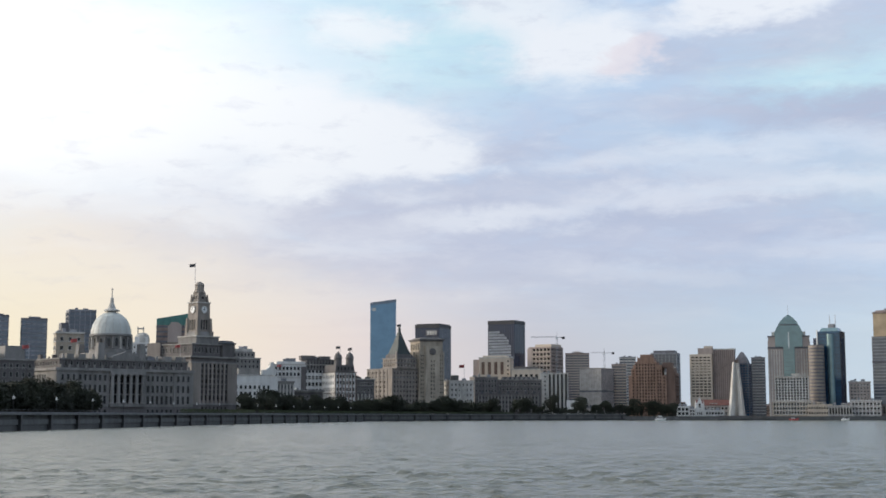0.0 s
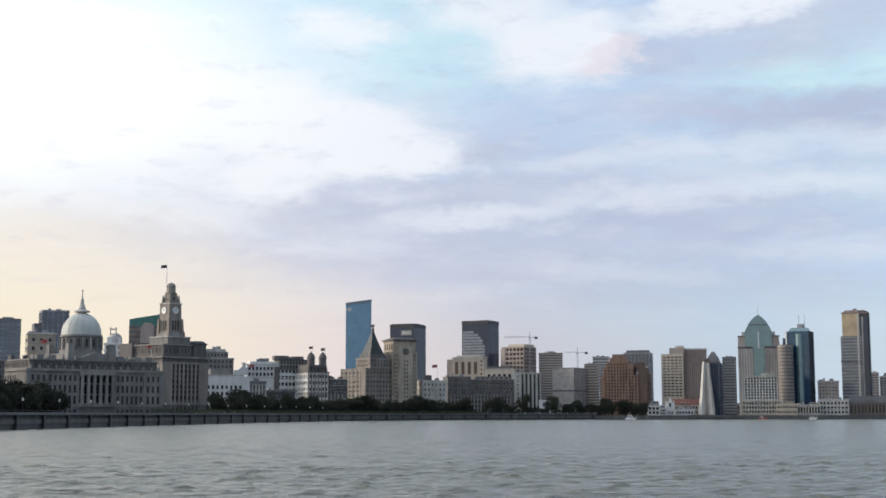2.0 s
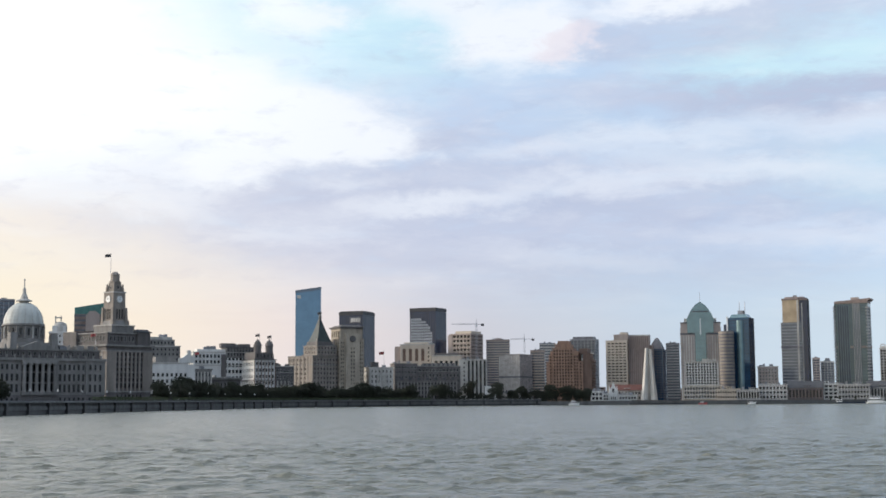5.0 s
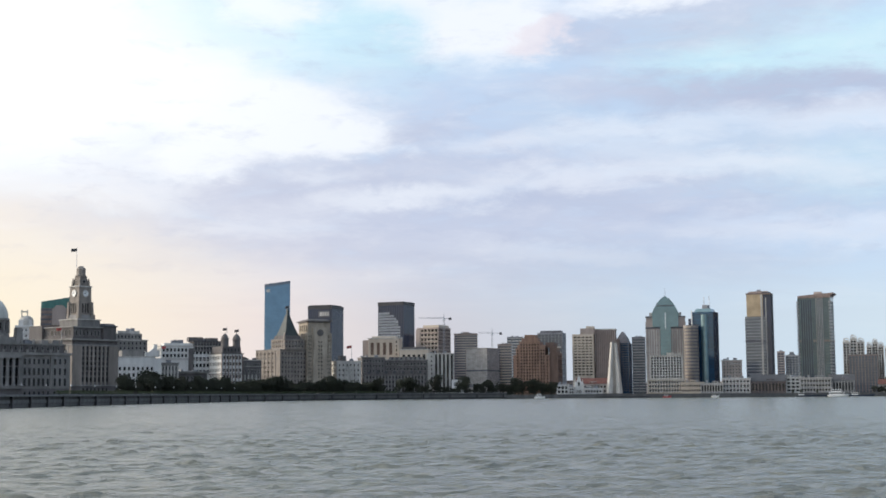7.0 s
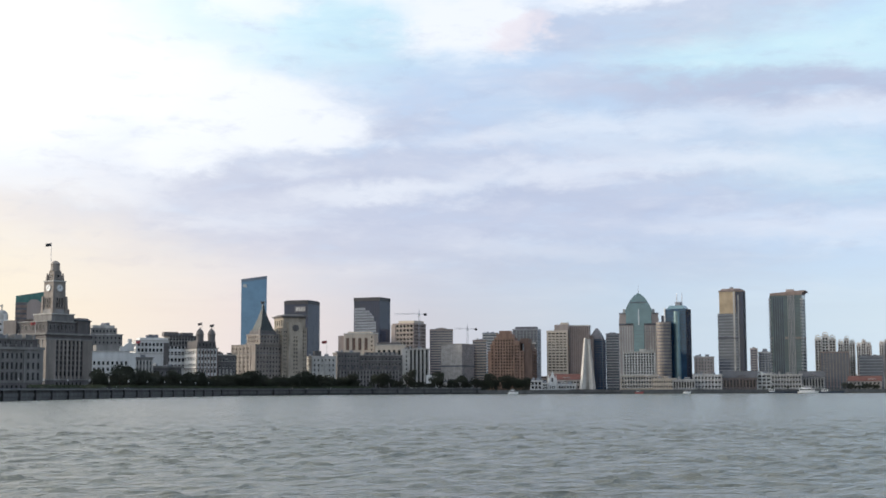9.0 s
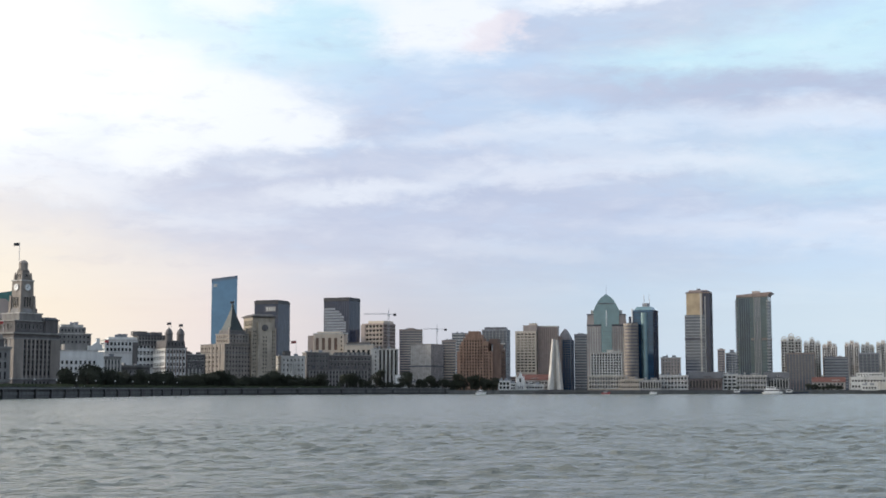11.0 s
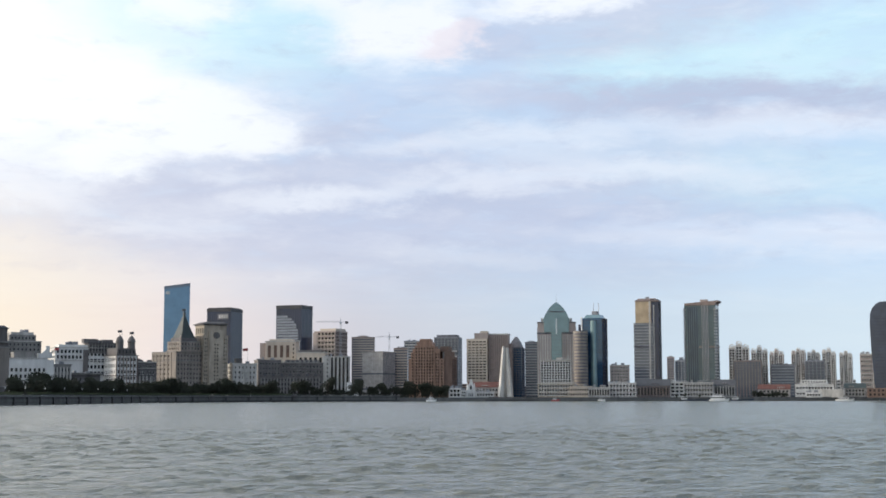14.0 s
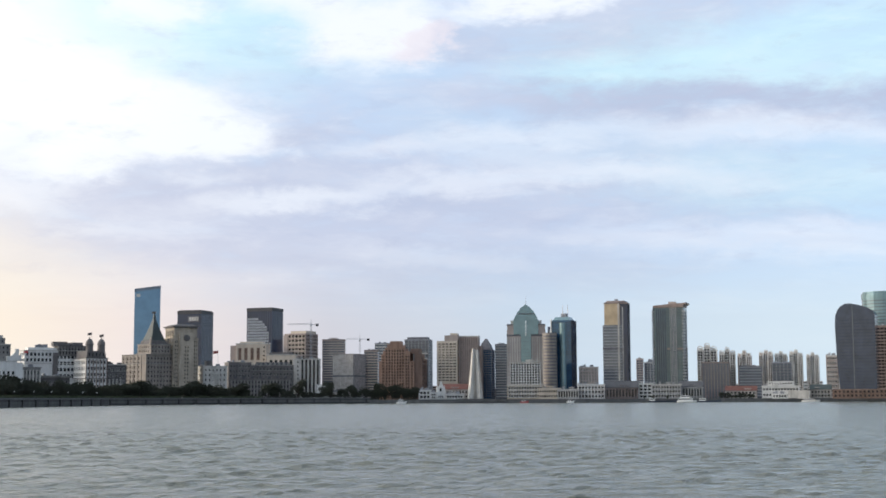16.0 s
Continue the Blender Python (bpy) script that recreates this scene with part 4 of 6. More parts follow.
def blue_tower():
    b = site("glass_tower", "tall blue glass office tower with a slanting top", -87, 1987.8, -2.7)
    bm = bmesh.new()
    upright(bm, ((-19, 0), (18.4, 0), (18.4, 169.5), (-19, 164)), 0, 34)
    part("body", bm, GLASS_BLUE, b)
    bm = bmesh.new()
    upright(bm, ((-19.3, 160.6), (18.7, 166), (18.7, 170.4), (-19.3, 165)), -0.3, 34.3)
    part("crown_band", bm, GLASS_GREY, b)
    ledges(b, "floor_band", -19, 18.4, 0, 34, span(38, 4, 158), 0.12, 0.7, GLASS_BLUE)
    bars(b, "mullion", "F", 0, -18.6, 18, 0, 162, 13, 0.3, 0.2, GLASS_BLUE)
    block(b, "sign_panel", -16.5, -11, -0.7, -0.2, 153, 157.5, STONE_PALE, label="small pale sign panel")


blue_tower()


def dark_tower(name, label, x, y, turn, w, d, h, seed, pattern):
    b = site(name, label, x, y, turn)
    block(b, "body", -w / 2, w / 2, 0, d, 0, h, GLASS_BLACK)
    ledges(b, "floor_band", -w / 2, w / 2, 0, d, span(28, 4, h - 8), 0.12, 0.9, GLASS_BLACK)
    bars(b, "mullion", "F", 0, -w / 2 + 0.4, w / 2 - 0.4, 0, h - 4, 12, 0.4, 0.25, PAINT_BLUE)
    bars(b, "mullion", "R", w / 2, 0.4, d - 0.4, 0, h - 4, 9, 0.4, 0.25, PAINT_BLUE)
    ledges(b, "crown_band", -w / 2, w / 2, 0, d, (h - 4,), 0.3, 4.4, METAL_DARK)
    if pattern:
        rnd = random.Random(seed)
        n, k = 22, 11
        for r in range(n):
            for c in range(k):
                if (c / k) ** 2.2 + max(0, (r - n * 0.45) / (n * 0.6)) ** 2.2 < 0.85:
                    z, x0 = 28 + r * (h - 40) / n, -w / 2 + 1.2 + c * (w - 2.4) / k
                    key = "panel" + name
                    if key not in SHARED:
                        bm = bmesh.new()
                        box(bm, 0, (w - 2.4) / k * 0.82, -0.4, 0, 0, (h - 40) / n * 0.78)
                        SHARED[key] = mesh_of("facade_panel", bm, GREY_MID)
                    ob = new("facade_panel", SHARED[key])
                    ob.parent, ob.matrix_basis = b, pose(x0, 0, z)
    return b


sign_tower = dark_tower("dark_glass_tower", "dark glass hotel tower with a pale rooftop sign", -21.3, 1841.5, 24.3, 36, 38, 123, 3, False)
block(sign_tower, "sign_back", -2, 15, -0.5, -0.3, 108, 116, GREY_DARK)
for k in range(4):
    block(sign_tower, "sign_bar", 0.5 + k * 3.6, 3.2 + k * 3.6, -0.9, -0.5, 109.5, 114.5, STONE_PALE, label="pale letter-sized sign bar")
block(sign_tower, "roof_screen", -17, 17, 2, 36, 123, 124.6, METAL_DARK)
dark_tower("dark_glass_tower", "dark glass tower with a pale panelled face", 72, 1690.5, 27.4, 36, 32, 118, 4, True)

# lower buildings behind the trees
b24 = plain_block("white_bank", "white stone bank with tall columns", 19.6, 1457.4, -14.5, 27, 24, 38, STONE_PALE, STONE_PALE, 6, 6, 1.6, 2.8, scols=4)
columns(b24, -0.9, -5, 5, 10, 30, 4, 0.8, STONE_PALE)
block(b24, "rooftop_room", -9, -2, 4, 12, 38, 44, STONE_DARK)
flagpole(22.6, 1460.4, 42, 17, 10, RED, "flagpole with a red flag on the white bank", 5.5)
b26 = plain_block("dark_bank", "dark stone office with a balustraded roof", 46.9, 1491.5, -11.2, 26, 24, 43, STONE_DARK, STONE, 7, 7, 1.6, 2.6, scols=4)
b27 = plain_block("long_bank", "long grey stone office with rounded top windows", 83.6, 1496.4, 0, 48, 26, 40, STONE_DARK, STONE, 12, 6, 1.9, 3.2, side="", scols=0, plant=9, seed=63, material=STONE_DARK)
block(b27, "mansard", -20, 20, 3, 22, 40, 43.5, ROOF, 1.6)
terrace = plain_block("low_terrace", "dark low stone terrace behind the promenade trees", 69.8, 1467.2, -1.7, 66, 12, 24, STONE_DARK, STONE_DARK, 18, 4, 1.8, 3.0, side="", scols=0, plant=9, seed=71, material=STONE_DARK)
bars(terrace, "pilaster", "F", 0, -32, 32, 4, 23, 19, 0.8, 0.5, STONE)
for x in span(7, -28, 28):
    bm = bmesh.new()
    upright(bm, ((x - 1.6, 24.4), (x + 1.6, 24.4), (x + 1.6, 26.6), (x, 28), (x - 1.6, 26.6)), 0.6, 6)
    part("dormer", bm, ROOF, terrace)
for x in span(8, -18, 18):
    bm = bmesh.new()
    upright(bm, ((x - 1.3, 40), (x + 1.3, 40), (x + 1.3, 42.6), (x, 43.8), (x - 1.3, 42.6)), 1.4, 6)
    part("dormer", bm, STONE, b27)


def fortress():
    b = site("cream_monument_block", "cream stone block with tall narrow recesses", 59.2, 1607, 10.6)
    block(b, "body", -17, 20, 0, 28, 0, 69, CREAM)
    block(b, "wing", -25, -17, 6, 26, 0, 67, PINK)
    windows(b, "F", 0, -16, 14, 46, 67, 4, 1, 4.2, 15, BRICK_DARK, CREAM)
    windows(b, "F", 0, -16, 18, 24, 42, 7, 4, 2.0, 2.6, GLASS, CREAM)
    windows(b, "F", 0, 15, 19.5, 47, 67, 1, 4, 2.0, 2.8, GLASS, CREAM)
    ledges(b, "cornice", -17, 20, 0, 28, (68.2, 43.5), 0.7, 1.1, STONE_PALE)
    bars(b, "pier", "F", 0, -16.2, 14.2, 44, 68, 5, 1.3, 0.9, CREAM)
    block(b, "crown", -13, 15, 3, 24, 69.3, 71.5, CREAM)
    c = site("cream_monument_block", "lower cream stone block with square openings", 96.1, 1580.4, 9.8)
    block(c, "body", -17, 17, 0, 20, 0, 55, CREAM)
    windows(c, "F", 0, -15, 15, 36, 52, 5, 1, 3.6, 9.5, GLASS, CREAM)
    windows(c, "F", 0, -15, 15, 10, 34, 8, 6, 1.8, 2.4, GLASS, CREAM)
    ledges(c, "cornice", -17, 17, 0, 20, (54, 35), 0.6, 1.0, STONE_PALE)
    block(c, "eaves", -15, 12, 2, 18, 55.3, 57.5, STONE_DARK)


fortress()


def lattice_hotel():
    b = site("lattice_hotel", "concrete hotel with deep yellowish window bays", 114.3, 1615.4, 33.5)
    block(b, "body", -15, 15, 0, 30, 0, 82, PINK)
    windows(b, "F", 0, -10, 14.5, 34, 81, 5, 9, 3.9, 3.6, GLASS, CREAM)
    windows(b, "R", 15, 1, 29, 30, 81, 9, 12, 2.0, 2.6, GLASS, BROWN)
    block(b, "side_core", -16.5, -10.5, -0.6, 12, 0, 80, PINK)
    ledges(b, "floor_band", -15, 15, 0, 30, span(14, 8, 80), 0.3, 0.5, BROWN)
    block(b, "top_storey", -8, 14, 3, 27, 82, 85, CREAM)


lattice_hotel()
ribbed = plain_block("ribbed_office", "white office with dark vertical strips", 123, 1525.3, 9.3, 30, 22, 48, STONE_PALE, STONE_PALE, 3, 9, 1.8, 2.6, side="R", scols=3)
bars(ribbed, "dark_strip", "F", -0.1, -4, 14, 4, 47, 5, 2.2, 0.5, GLASS)
slab_tower("apartment_tower", "pinkish twin-ribbed apartment tower", 171.1, 1742.7, 6.7, 30, 20, 79, PINK, BROWN, GLASS_GREY, 24, 7, side="", steps=((-4, 4, 3, 10, 79, 82.5),))


def grey_cube():
    b = site("grey_cube_block", "plain grey cubic office with a recessed band", 172.3, 1601.4, 32.4)
    block(b, "body", -14, 14, 0, 34, 0, 56, CUBE)
    for z in (28.5, 10):
        ledges(b, "recess_band", -14, 14, 0, 34, (z,), 0.1, 2.0, GREY_DARK)
    # panel joints tinted by side: dark on the shaded right, pale on the lit front
    bars(b, "panel_joint", "R", 14, 1, 33, 0, 56, 12, 0.5, 0.15, GREY_DARK)
    bars(b, "panel_joint", "F", 0, -13, 13, 0, 56, 9, 0.2, 0.08, STONE_PALE)
    windows(b, "F", 0, -10, 10, 10, 15, 5, 1, 2.0, 3.0, frame_mat=GREY)
    ledges(b, "parapet", -14, 14, 0, 34, (55,), 0.25, 1.6, CUBE)
    c = site("white_pavilion", "low white rendered pavilion", 140.2, 1484.6, 5.9)
    block(c, "body", -6.5, 6.5, 0, 10, 0, 17.5, WHITE)
    ledges(c, "parapet", -6.5, 6.5, 0, 10, (17.1,), 0.2, 0.7, WHITE)
    windows(c, "F", 0, -5, 5, 3, 9, 3, 1, 1.6, 3.2, frame_mat=WHITE)


grey_cube()


# the brown brick mansions and what stands behind
def brick_mansions():
    b = site("brick_mansions", "orange brown brick tower block with stepped shoulders", 232.7, 1571.3, 15.4)
    block(b, "centre", -12, 12, 0, 30, 0, 62, BRICK)
    block(b, "centre_step", -9.5, 9.5, 0.6, 26, 62, 67, BRICK)
    block(b, "centre_top", -6, 7, 1, 22, 67, 71, BRICK)
    for s, a, c in ((-1, 17, 20), (1, 18, 23)):
        x = sorted((s * 12, s * a))
        block(b, "shoulder", x[0], x[1], 1.5, 32, 0, 55, BRICK)
        x = sorted((s * 12, s * (a - 2)))
        block(b, "shoulder_step", x[0], x[1] + (2 if s > 0 else 0), 2, 28, 55, 59, BRICK)
        x = sorted((s * a, s * c))
        block(b, "wing", x[0], x[1], 3, 34, 0, 47, BRICK)
    # same brick turned from the sun: its shade is in the darker colour
    block(b, "return_wing", 23, 33, 5, 50, 0, 50, BRICK_DARK)
    block(b, "return_wing_step", 23, 31, 7, 44, 50, 56, BRICK_DARK)
    block(b, "return_wing_top", 18, 28, 9, 40, 56, 62, BRICK_DARK)
    bars(b, "brick_pier", "F", 0, -11.6, 11.6, 0, 63.5, 8, 0.9, 0.7, BRICK)
    bars(b, "parapet_pier", "F", 0.6, -9, 9, 62, 68.4, 7, 0.8, 0.5, BRICK)
    windows(b, "F", 0, -11.6, 11.6, 6, 61, 7, 15, 1.9, 2.5, frame_mat=BRICK)
    windows(b, "F", 1.5, -17, -12.4, 6, 54, 1, 13, 1.9, 2.5, frame_mat=BRICK)
    windows(b, "F", 1.5, 12.4, 18, 6, 54, 2, 13, 1.7, 2.5, frame_mat=BRICK)
    windows(b, "F", 3, 18.2, 23, 6, 46, 1, 11, 1.9, 2.5, frame_mat=BRICK)
    windows(b, "R", 33, 7, 48, 6, 48, 8, 11, 1.9, 2.5, frame_mat=BRICK_DARK)
    ledges(b, "parapet", -12, 12, 0, 30, (61.4,), 0.3, 1.2, BRICK)


brick_mansions()
slab_tower("apartment_tower", "pinkish grey apartment tower beside the brick mansions", 210, 1633.7, 9.9, 17, 16, 61, PINK, BROWN, GLASS_GREY, 18, 5, side="")
slab_tower("office_tower", "pale office tower behind the brick mansions", 240.7, 1782.7, 7.7, 21, 18, 76, STONE_PALE, GREY, GLASS_GREY, 20, 5, side="")
grey_office = slab_tower("office_tower", "dark grey office tower with a pale curved roof frame", 287.6, 1780.2, 19.3, 34, 24, 81, GREY_DARK, GREY, GLASS_GREY, 22, 8, side="R", steps=((-14, 14, 3, 20, 81, 85.5),))
block(grey_office, "pale_frame", -3, 15, -1.2, 0, 54, 57, STONE_PALE)
block(grey_office, "pale_frame", -3, 15, -1.2, 0, 62, 64, STONE_PALE)


def cream_offices():
    b = site("cream_office", "cream office slab with a crown of stepped blocks", 297.1, 1588.4, 16.6)
    block(b, "body", -10.5, 15, 0, 22, 0, 72, CREAM)
    windows(b, "F", 0, -9, 14, 22, 70, 5, 14, 3.6, 1.9, GLASS, CREAM)
    ledges(b, "floor_band", -10.5, 15, 0, 22, span(14, 21, 69), 0.2, 0.5, CREAM)
    block(b, "crown", -1, 16, 1, 18, 72, 79, PINK)
    block(b, "crown_top", 6, 15, 2, 16, 79, 81.5, CREAM)
    c = site("brown_office", "brown ribbed office slab", 326.4, 1588.8, 16.1)
    block(c, "body", -12, 12, 0, 20, 0, 78, BROWN)
    bars(c, "rib", "F", 0, -11.6, 11.6, 0, 77, 11, 0.8, 0.7, PINK)
    ledges(c, "parapet", -12, 12, 0, 20, (77,), 0.4, 1.6, STONE_PALE)
    block(c, "lower_wing", 12, 16, 1, 18, 0, 66, BROWN)


cream_offices()


def heroes_tower():
    b = site("stone_monument", "pale granite monument of three leaning pillars", 307.3, 1435.7, 12, "monument", z=GROUND)
    for k in range(3):
        a = radians(210 + 120 * k)
        bm = bmesh.new()
        px, py = 6.3 * math.cos(a), 6.3 * math.sin(a)
        tx, ty = 2.2 * math.cos(a), 2.2 * math.sin(a)
        lo = [(px + 3.6 * math.cos(a + q), py + 3.6 * math.sin(a + q)) for q in (0.9, 2.4, 3.9, 5.4)]
        hi = [(tx + 1.7 * math.cos(a + q), ty + 1.7 * math.sin(a + q)) for q in (0.9, 2.4, 3.9, 5.4)]
        v0 = [bm.verts.new((*p, 1.2)) for p in lo]
        v1 = [bm.verts.new((*p, 57 - (1.2 if k else 0))) for p in hi]
        for i in range(4):
            bm.faces.new((v0[i], v0[(i + 1) % 4], v1[(i + 1) % 4], v1[i]))
        bm.faces.new(v0[::-1])
        bm.faces.new(v1)
        part("pillar", bm, STONE_PALE, b)
    bm = bmesh.new()
    lathe(bm, ((20, 0), (20, 0.6), (18.5, 0.7), (18.5, 1.2)), n=40)
    part("round_plinth", bm, STONE_DARK, b)


heroes_tower()


def pointed_tower():
    b = site("pointed_tower", "dark blue office tower with a pointed crown", 350.4, 1609.1, 23.7)
    block(b, "body", -9, 9, 0, 16, 0, 62, GLASS_DEEP)
    ledges(b, "floor_band", -9, 9, 0, 16, span(20, 4, 60), 0.12, 0.9, GREY_DARK)
    bm = bmesh.new()
    box(bm, -8, 8, 1, 15, 62, 69, 2.5)
    box(bm, -5.4, 5.4, 3.5, 12.5, 69, 76, 4)
    part("crown", bm, GREY_DARK, b)
    bars(b, "mullion", "F", 0, -8.8, 8.8, 0, 62, 6, 0.5, 0.3, GREY_DARK)
    bars(b, "mullion", "R", 9, 0.4, 15.6, 0, 62, 5, 0.5, 0.3, GREY_DARK)


pointed_tower()
slab_tower("apartment_tower", "slim grey apartment tower", 376.6, 1633.5, 13.4, 16, 16, 69, GREY, GREY_DARK, GLASS_GREY, 20, 5, side="")


def arched_tower():
    b = site("arch_crown_tower", "beige and teal glass tower with a rounded glass crown", 378.5, 1494.3, 13.8)
    block(b, "body", -22.5, 22.5, 0, 30, 0, 82, PINK)
    block(b, "dark_belt", -22.8, 22.8, -0.3, 30.3, 74, 76, GREY_DARK)
    block(b, "shoulder", -22, 22, 0.5, 29.5, 82, 88, PINK)
    ledges(b, "shoulder_belt", -22, 22, 0.5, 29.5, (87,), 0.5, 1.2, GREY_DARK)
    block(b, "shoulder_step", -18, 18, 2, 28, 88.2, 92.5, STONE_PALE)
    bars(b, "rib", "F", 0, -21.5, -7.5, 0, 73, 6, 1.0, 0.6, STONE_PALE)
    bars(b, "rib", "F", 0, 7.5, 21.5, 0, 73, 6, 1.0, 0.6, STONE_PALE)
    ledges(b, "floor_band", -22.5, 22.5, 0, 30, span(18, 5, 70), 0.12, 0.7, GREY)
    bm = bmesh.new()
    upright(bm, ((-6, 0), (6, 0), (6, 76), (14.5, 76), (14.5, 88)) + ((15.4, 90.5), (12.6, 97), (9.2, 103), (5.0, 107.8), (0, 111.2), (-5.0, 107.8), (-9.2, 103), (-12.6, 97), (-15.4, 90.5)) + ((-14.5, 88), (-14.5, 76), (-6, 76)), -1.4, 16)
    part("glass_crown", bm, GLASS_TEAL, b, "rounded teal glass crown and central bay")
    block(b, "crown_belt", -9.5, 9.5, -1.7, 0, 99.5, 100.6, GREY_DARK)
    block(b, "crown_fin", -0.5, 0.5, -2.2, -1.4, 74, 92, PAINT_WHITE)
    bm = bmesh.new()
    lathe(bm, ((0.3, 110), (0.08, 122)), 0, 6, 8)
    part("mast", bm, METAL, b)
    ledges(b, "glass_joint", -6, 6, -1.4, 0, span(16, 6, 72), 0.05, 0.3, GLASS_GREY)


arched_tower()


def grid_office():
    b = site("grid_office", "cream stone office with a dense grid of square windows", 358.9, 1410.3, 13.8)
    block(b, "body", -17, 17, 0, 24, 0, 41, STONE_WARM)
    block(b, "podium", -20, 20, -1.5, 26, 0, 16, STONE_WARM)
    windows(b, "F", 0, -16.5, 16.5, 17, 40, 11, 8, 2.55, 2.45, GLASS, WHITE)
    windows(b, "F", -1.5, -19, 19, 2, 15, 13, 3, 2.3, 3.4, GLASS, WHITE)
    bars(b, "pier", "F", 0, -16.6, 16.6, 16, 41, 12, 0.5, 0.5, WHITE)
    ledges(b, "cornice", -17, 17, 0, 24, (40.6,), 0.7, 1.0, STONE_PALE)
    ledges(b, "podium_cornice", -20, 20, -1.5, 26, (15.5,), 0.5, 0.9, STONE_PALE)
    clutter(b, -15, 15, 2, 20, 41.6, 9, 41, STONE_PALE)


grid_office()


def blue_pair():
    b = site("brown_round_tower", "brown banded tower with rounded corners", 396.5, 1451.3, 15.3)
    bm = bmesh.new()
    lathe(bm, ((8.0, 0), (8.0, 76)), 0, 10, 20)
    part("body", bm, GREY_DARK, b)
    bm = bmesh.new()
    lathe(bm, ((8.3, 0), (8.3, 2.3)), 0, 10, 20)
    me = mesh_of("floor_band", bm, STONE_TOWER)
    for z in span(20, 3, 73):
        ob = new("floor_band", me)
        ob.parent, ob.matrix_basis = b, pose(0, 0, z)
    c = site("blue_glass_tower", "dark blue glass tower with twin rooftop masts", 412.3, 1463.6, 30)
    block(c, "body", -11, 13, 0, 22, 0, 91, GLASS_DEEP)
    block(c, "rear_body", -16, -11, 3, 22, 0, 84, GLASS_BLACK)
    block(c, "step", -22, -16, 5, 20, 0, 77, GLASS_BLACK)
    bm = bmesh.new()
    lathe(bm, ((4, 0), (4, 88)), 3, 1, 16)
    part("rounded_bay", bm, GLASS_TEAL, c)
    block(c, "white_fin", -11.6, -10.4, -1.2, 0.5, 60, 92.5, PAINT_WHITE)
    ledges(c, "floor_band", -11, 13, 0, 22, span(24, 3, 88), 0.15, 0.5, GLASS_BLACK)
    block(c, "crown", -9, 11, 2, 20, 91.2, 95, GLASS_TEAL, 2)
    block(c, "crown_drum", 0, 6, 4, 10, 95, 99, GREY)
    for x in (1, 7):
        bm = bmesh.new()
        lathe(bm, ((0.4, 95), (0.25, 109)), x + 0.5, 6, 8)
        part("mast", bm, METAL, c)
    bars(c, "mullion", "R", 13, 1, 21, 0, 91, 7, 0.6, 0.4, GLASS_BLACK)


blue_pair()


# ---- the far bank to the right ----
def sunset_tower():
    b = site("gold_topped_tower", "tall grey glass tower with its upper face coloured by yellow sunlight", 499.5, 1539.8, 22.8)
    block(b, "body", -15, 8, 0, 26, 0, 90, GLASS_GREY)
    # the low sun's yellow reflection is painted as this face's colour
    block(b, "gold_face", -13, 6, 0.6, 25, 90, 116, GLASS_SUNLIT, label="upper face with yellow sunlight in its colour")
    block(b, "slab", 5, 15, 1.2, 28, 0, 118.6, GLASS_BLACK)
    block(b, "bright_edge", 3.4, 5.2, -0.5, 4, 0, 116, STONE_PALE)
    block(b, "bright_edge", 8.6, 9.8, 0.6, 2, 0, 112, STONE_PALE)
    ledges(b, "floor_band", -15, 8, 0, 26, span(24, 4, 88), 0.15, 1.1, GREY)
    ledges(b, "dark_belt", -15, 8, 0, 26, (60,), 0.3, 2.6, GREY_DARK)
    bm = bmesh.new()
    box(bm, -13.6, 15.4, 0.2, 27, 116, 117.6)
    box(bm, -12, 14, 2, 25, 117.6, 120, 2.5)
    part("crown", bm, BROWN, b)
    block(b, "crown_plant", -1, 3, 6, 12, 120, 122, GREY)
    bars(b, "mullion", "R", 15, 2, 27, 0, 117, 8, 0.5, 0.3, GREY_DARK)


sunset_tower()


def winged_tower():
    b = site("winged_tower", "sea green glass tower with white balconies and tilted roof", 568.8, 1541.4, 27.7)
    block(b, "body", -20, 18, 0, 24, 0, 112, GLASS_SEA)
    block(b, "dark_bay", -17, -3, -0.5, 2, 0, 110, GLASS_BLACK)
    block(b, "bright_bay", 1, 9, -1.0, 2, 14, 112, GLASS_GREY)
    bars(b, "fin", "F", -0.5, -16.5, -3.5, 0, 110, 6, 0.6, 0.7, GLASS_TEAL)
    bars(b, "fin", "F", -1.0, 1.4, 8.6, 14, 112, 5, 0.4, 0.5, STONE_PALE)
    ledges(b, "floor_band", -20, 18, 0, 24, span(30, 4, 109), 0.1, 0.5, GLASS_BLACK)
    ledges(b, "dark_belt", -20, 18, 0, 24, (60,), 0.25, 2.4, BROWN)
    for x0, x1 in ((-21.4, -18.4), (15.8, 19.2)):
        for z in span(27, 8, 106):
            block(b, "balcony", x0, x1, -1.5, 5, z, z + 1.5, STONE_PALE)
        block(b, "edge_rib", (x0 + x1) / 2 - 0.4, (x0 + x1) / 2 + 0.4, -1.7, 0.4, 0, 110, GREY)
    windows(b, "R", 18, 5, 23, 6, 108, 3, 26, 3.2, 2.6, GLASS, GREY)
    bm = bmesh.new()
    upright(bm, ((-19.5, 112), (18, 112), (18, 114.4), (21.5, 116.2), (21.5, 117.6), (-19.5, 114.6)), -1.8, 25.5)
    part("roof_plate", bm, BROWN, b, "tilted brown roof plate")
    block(b, "roof_beam", -2, 7, 8, 14, 116, 119.6, PINK)


winged_tower()


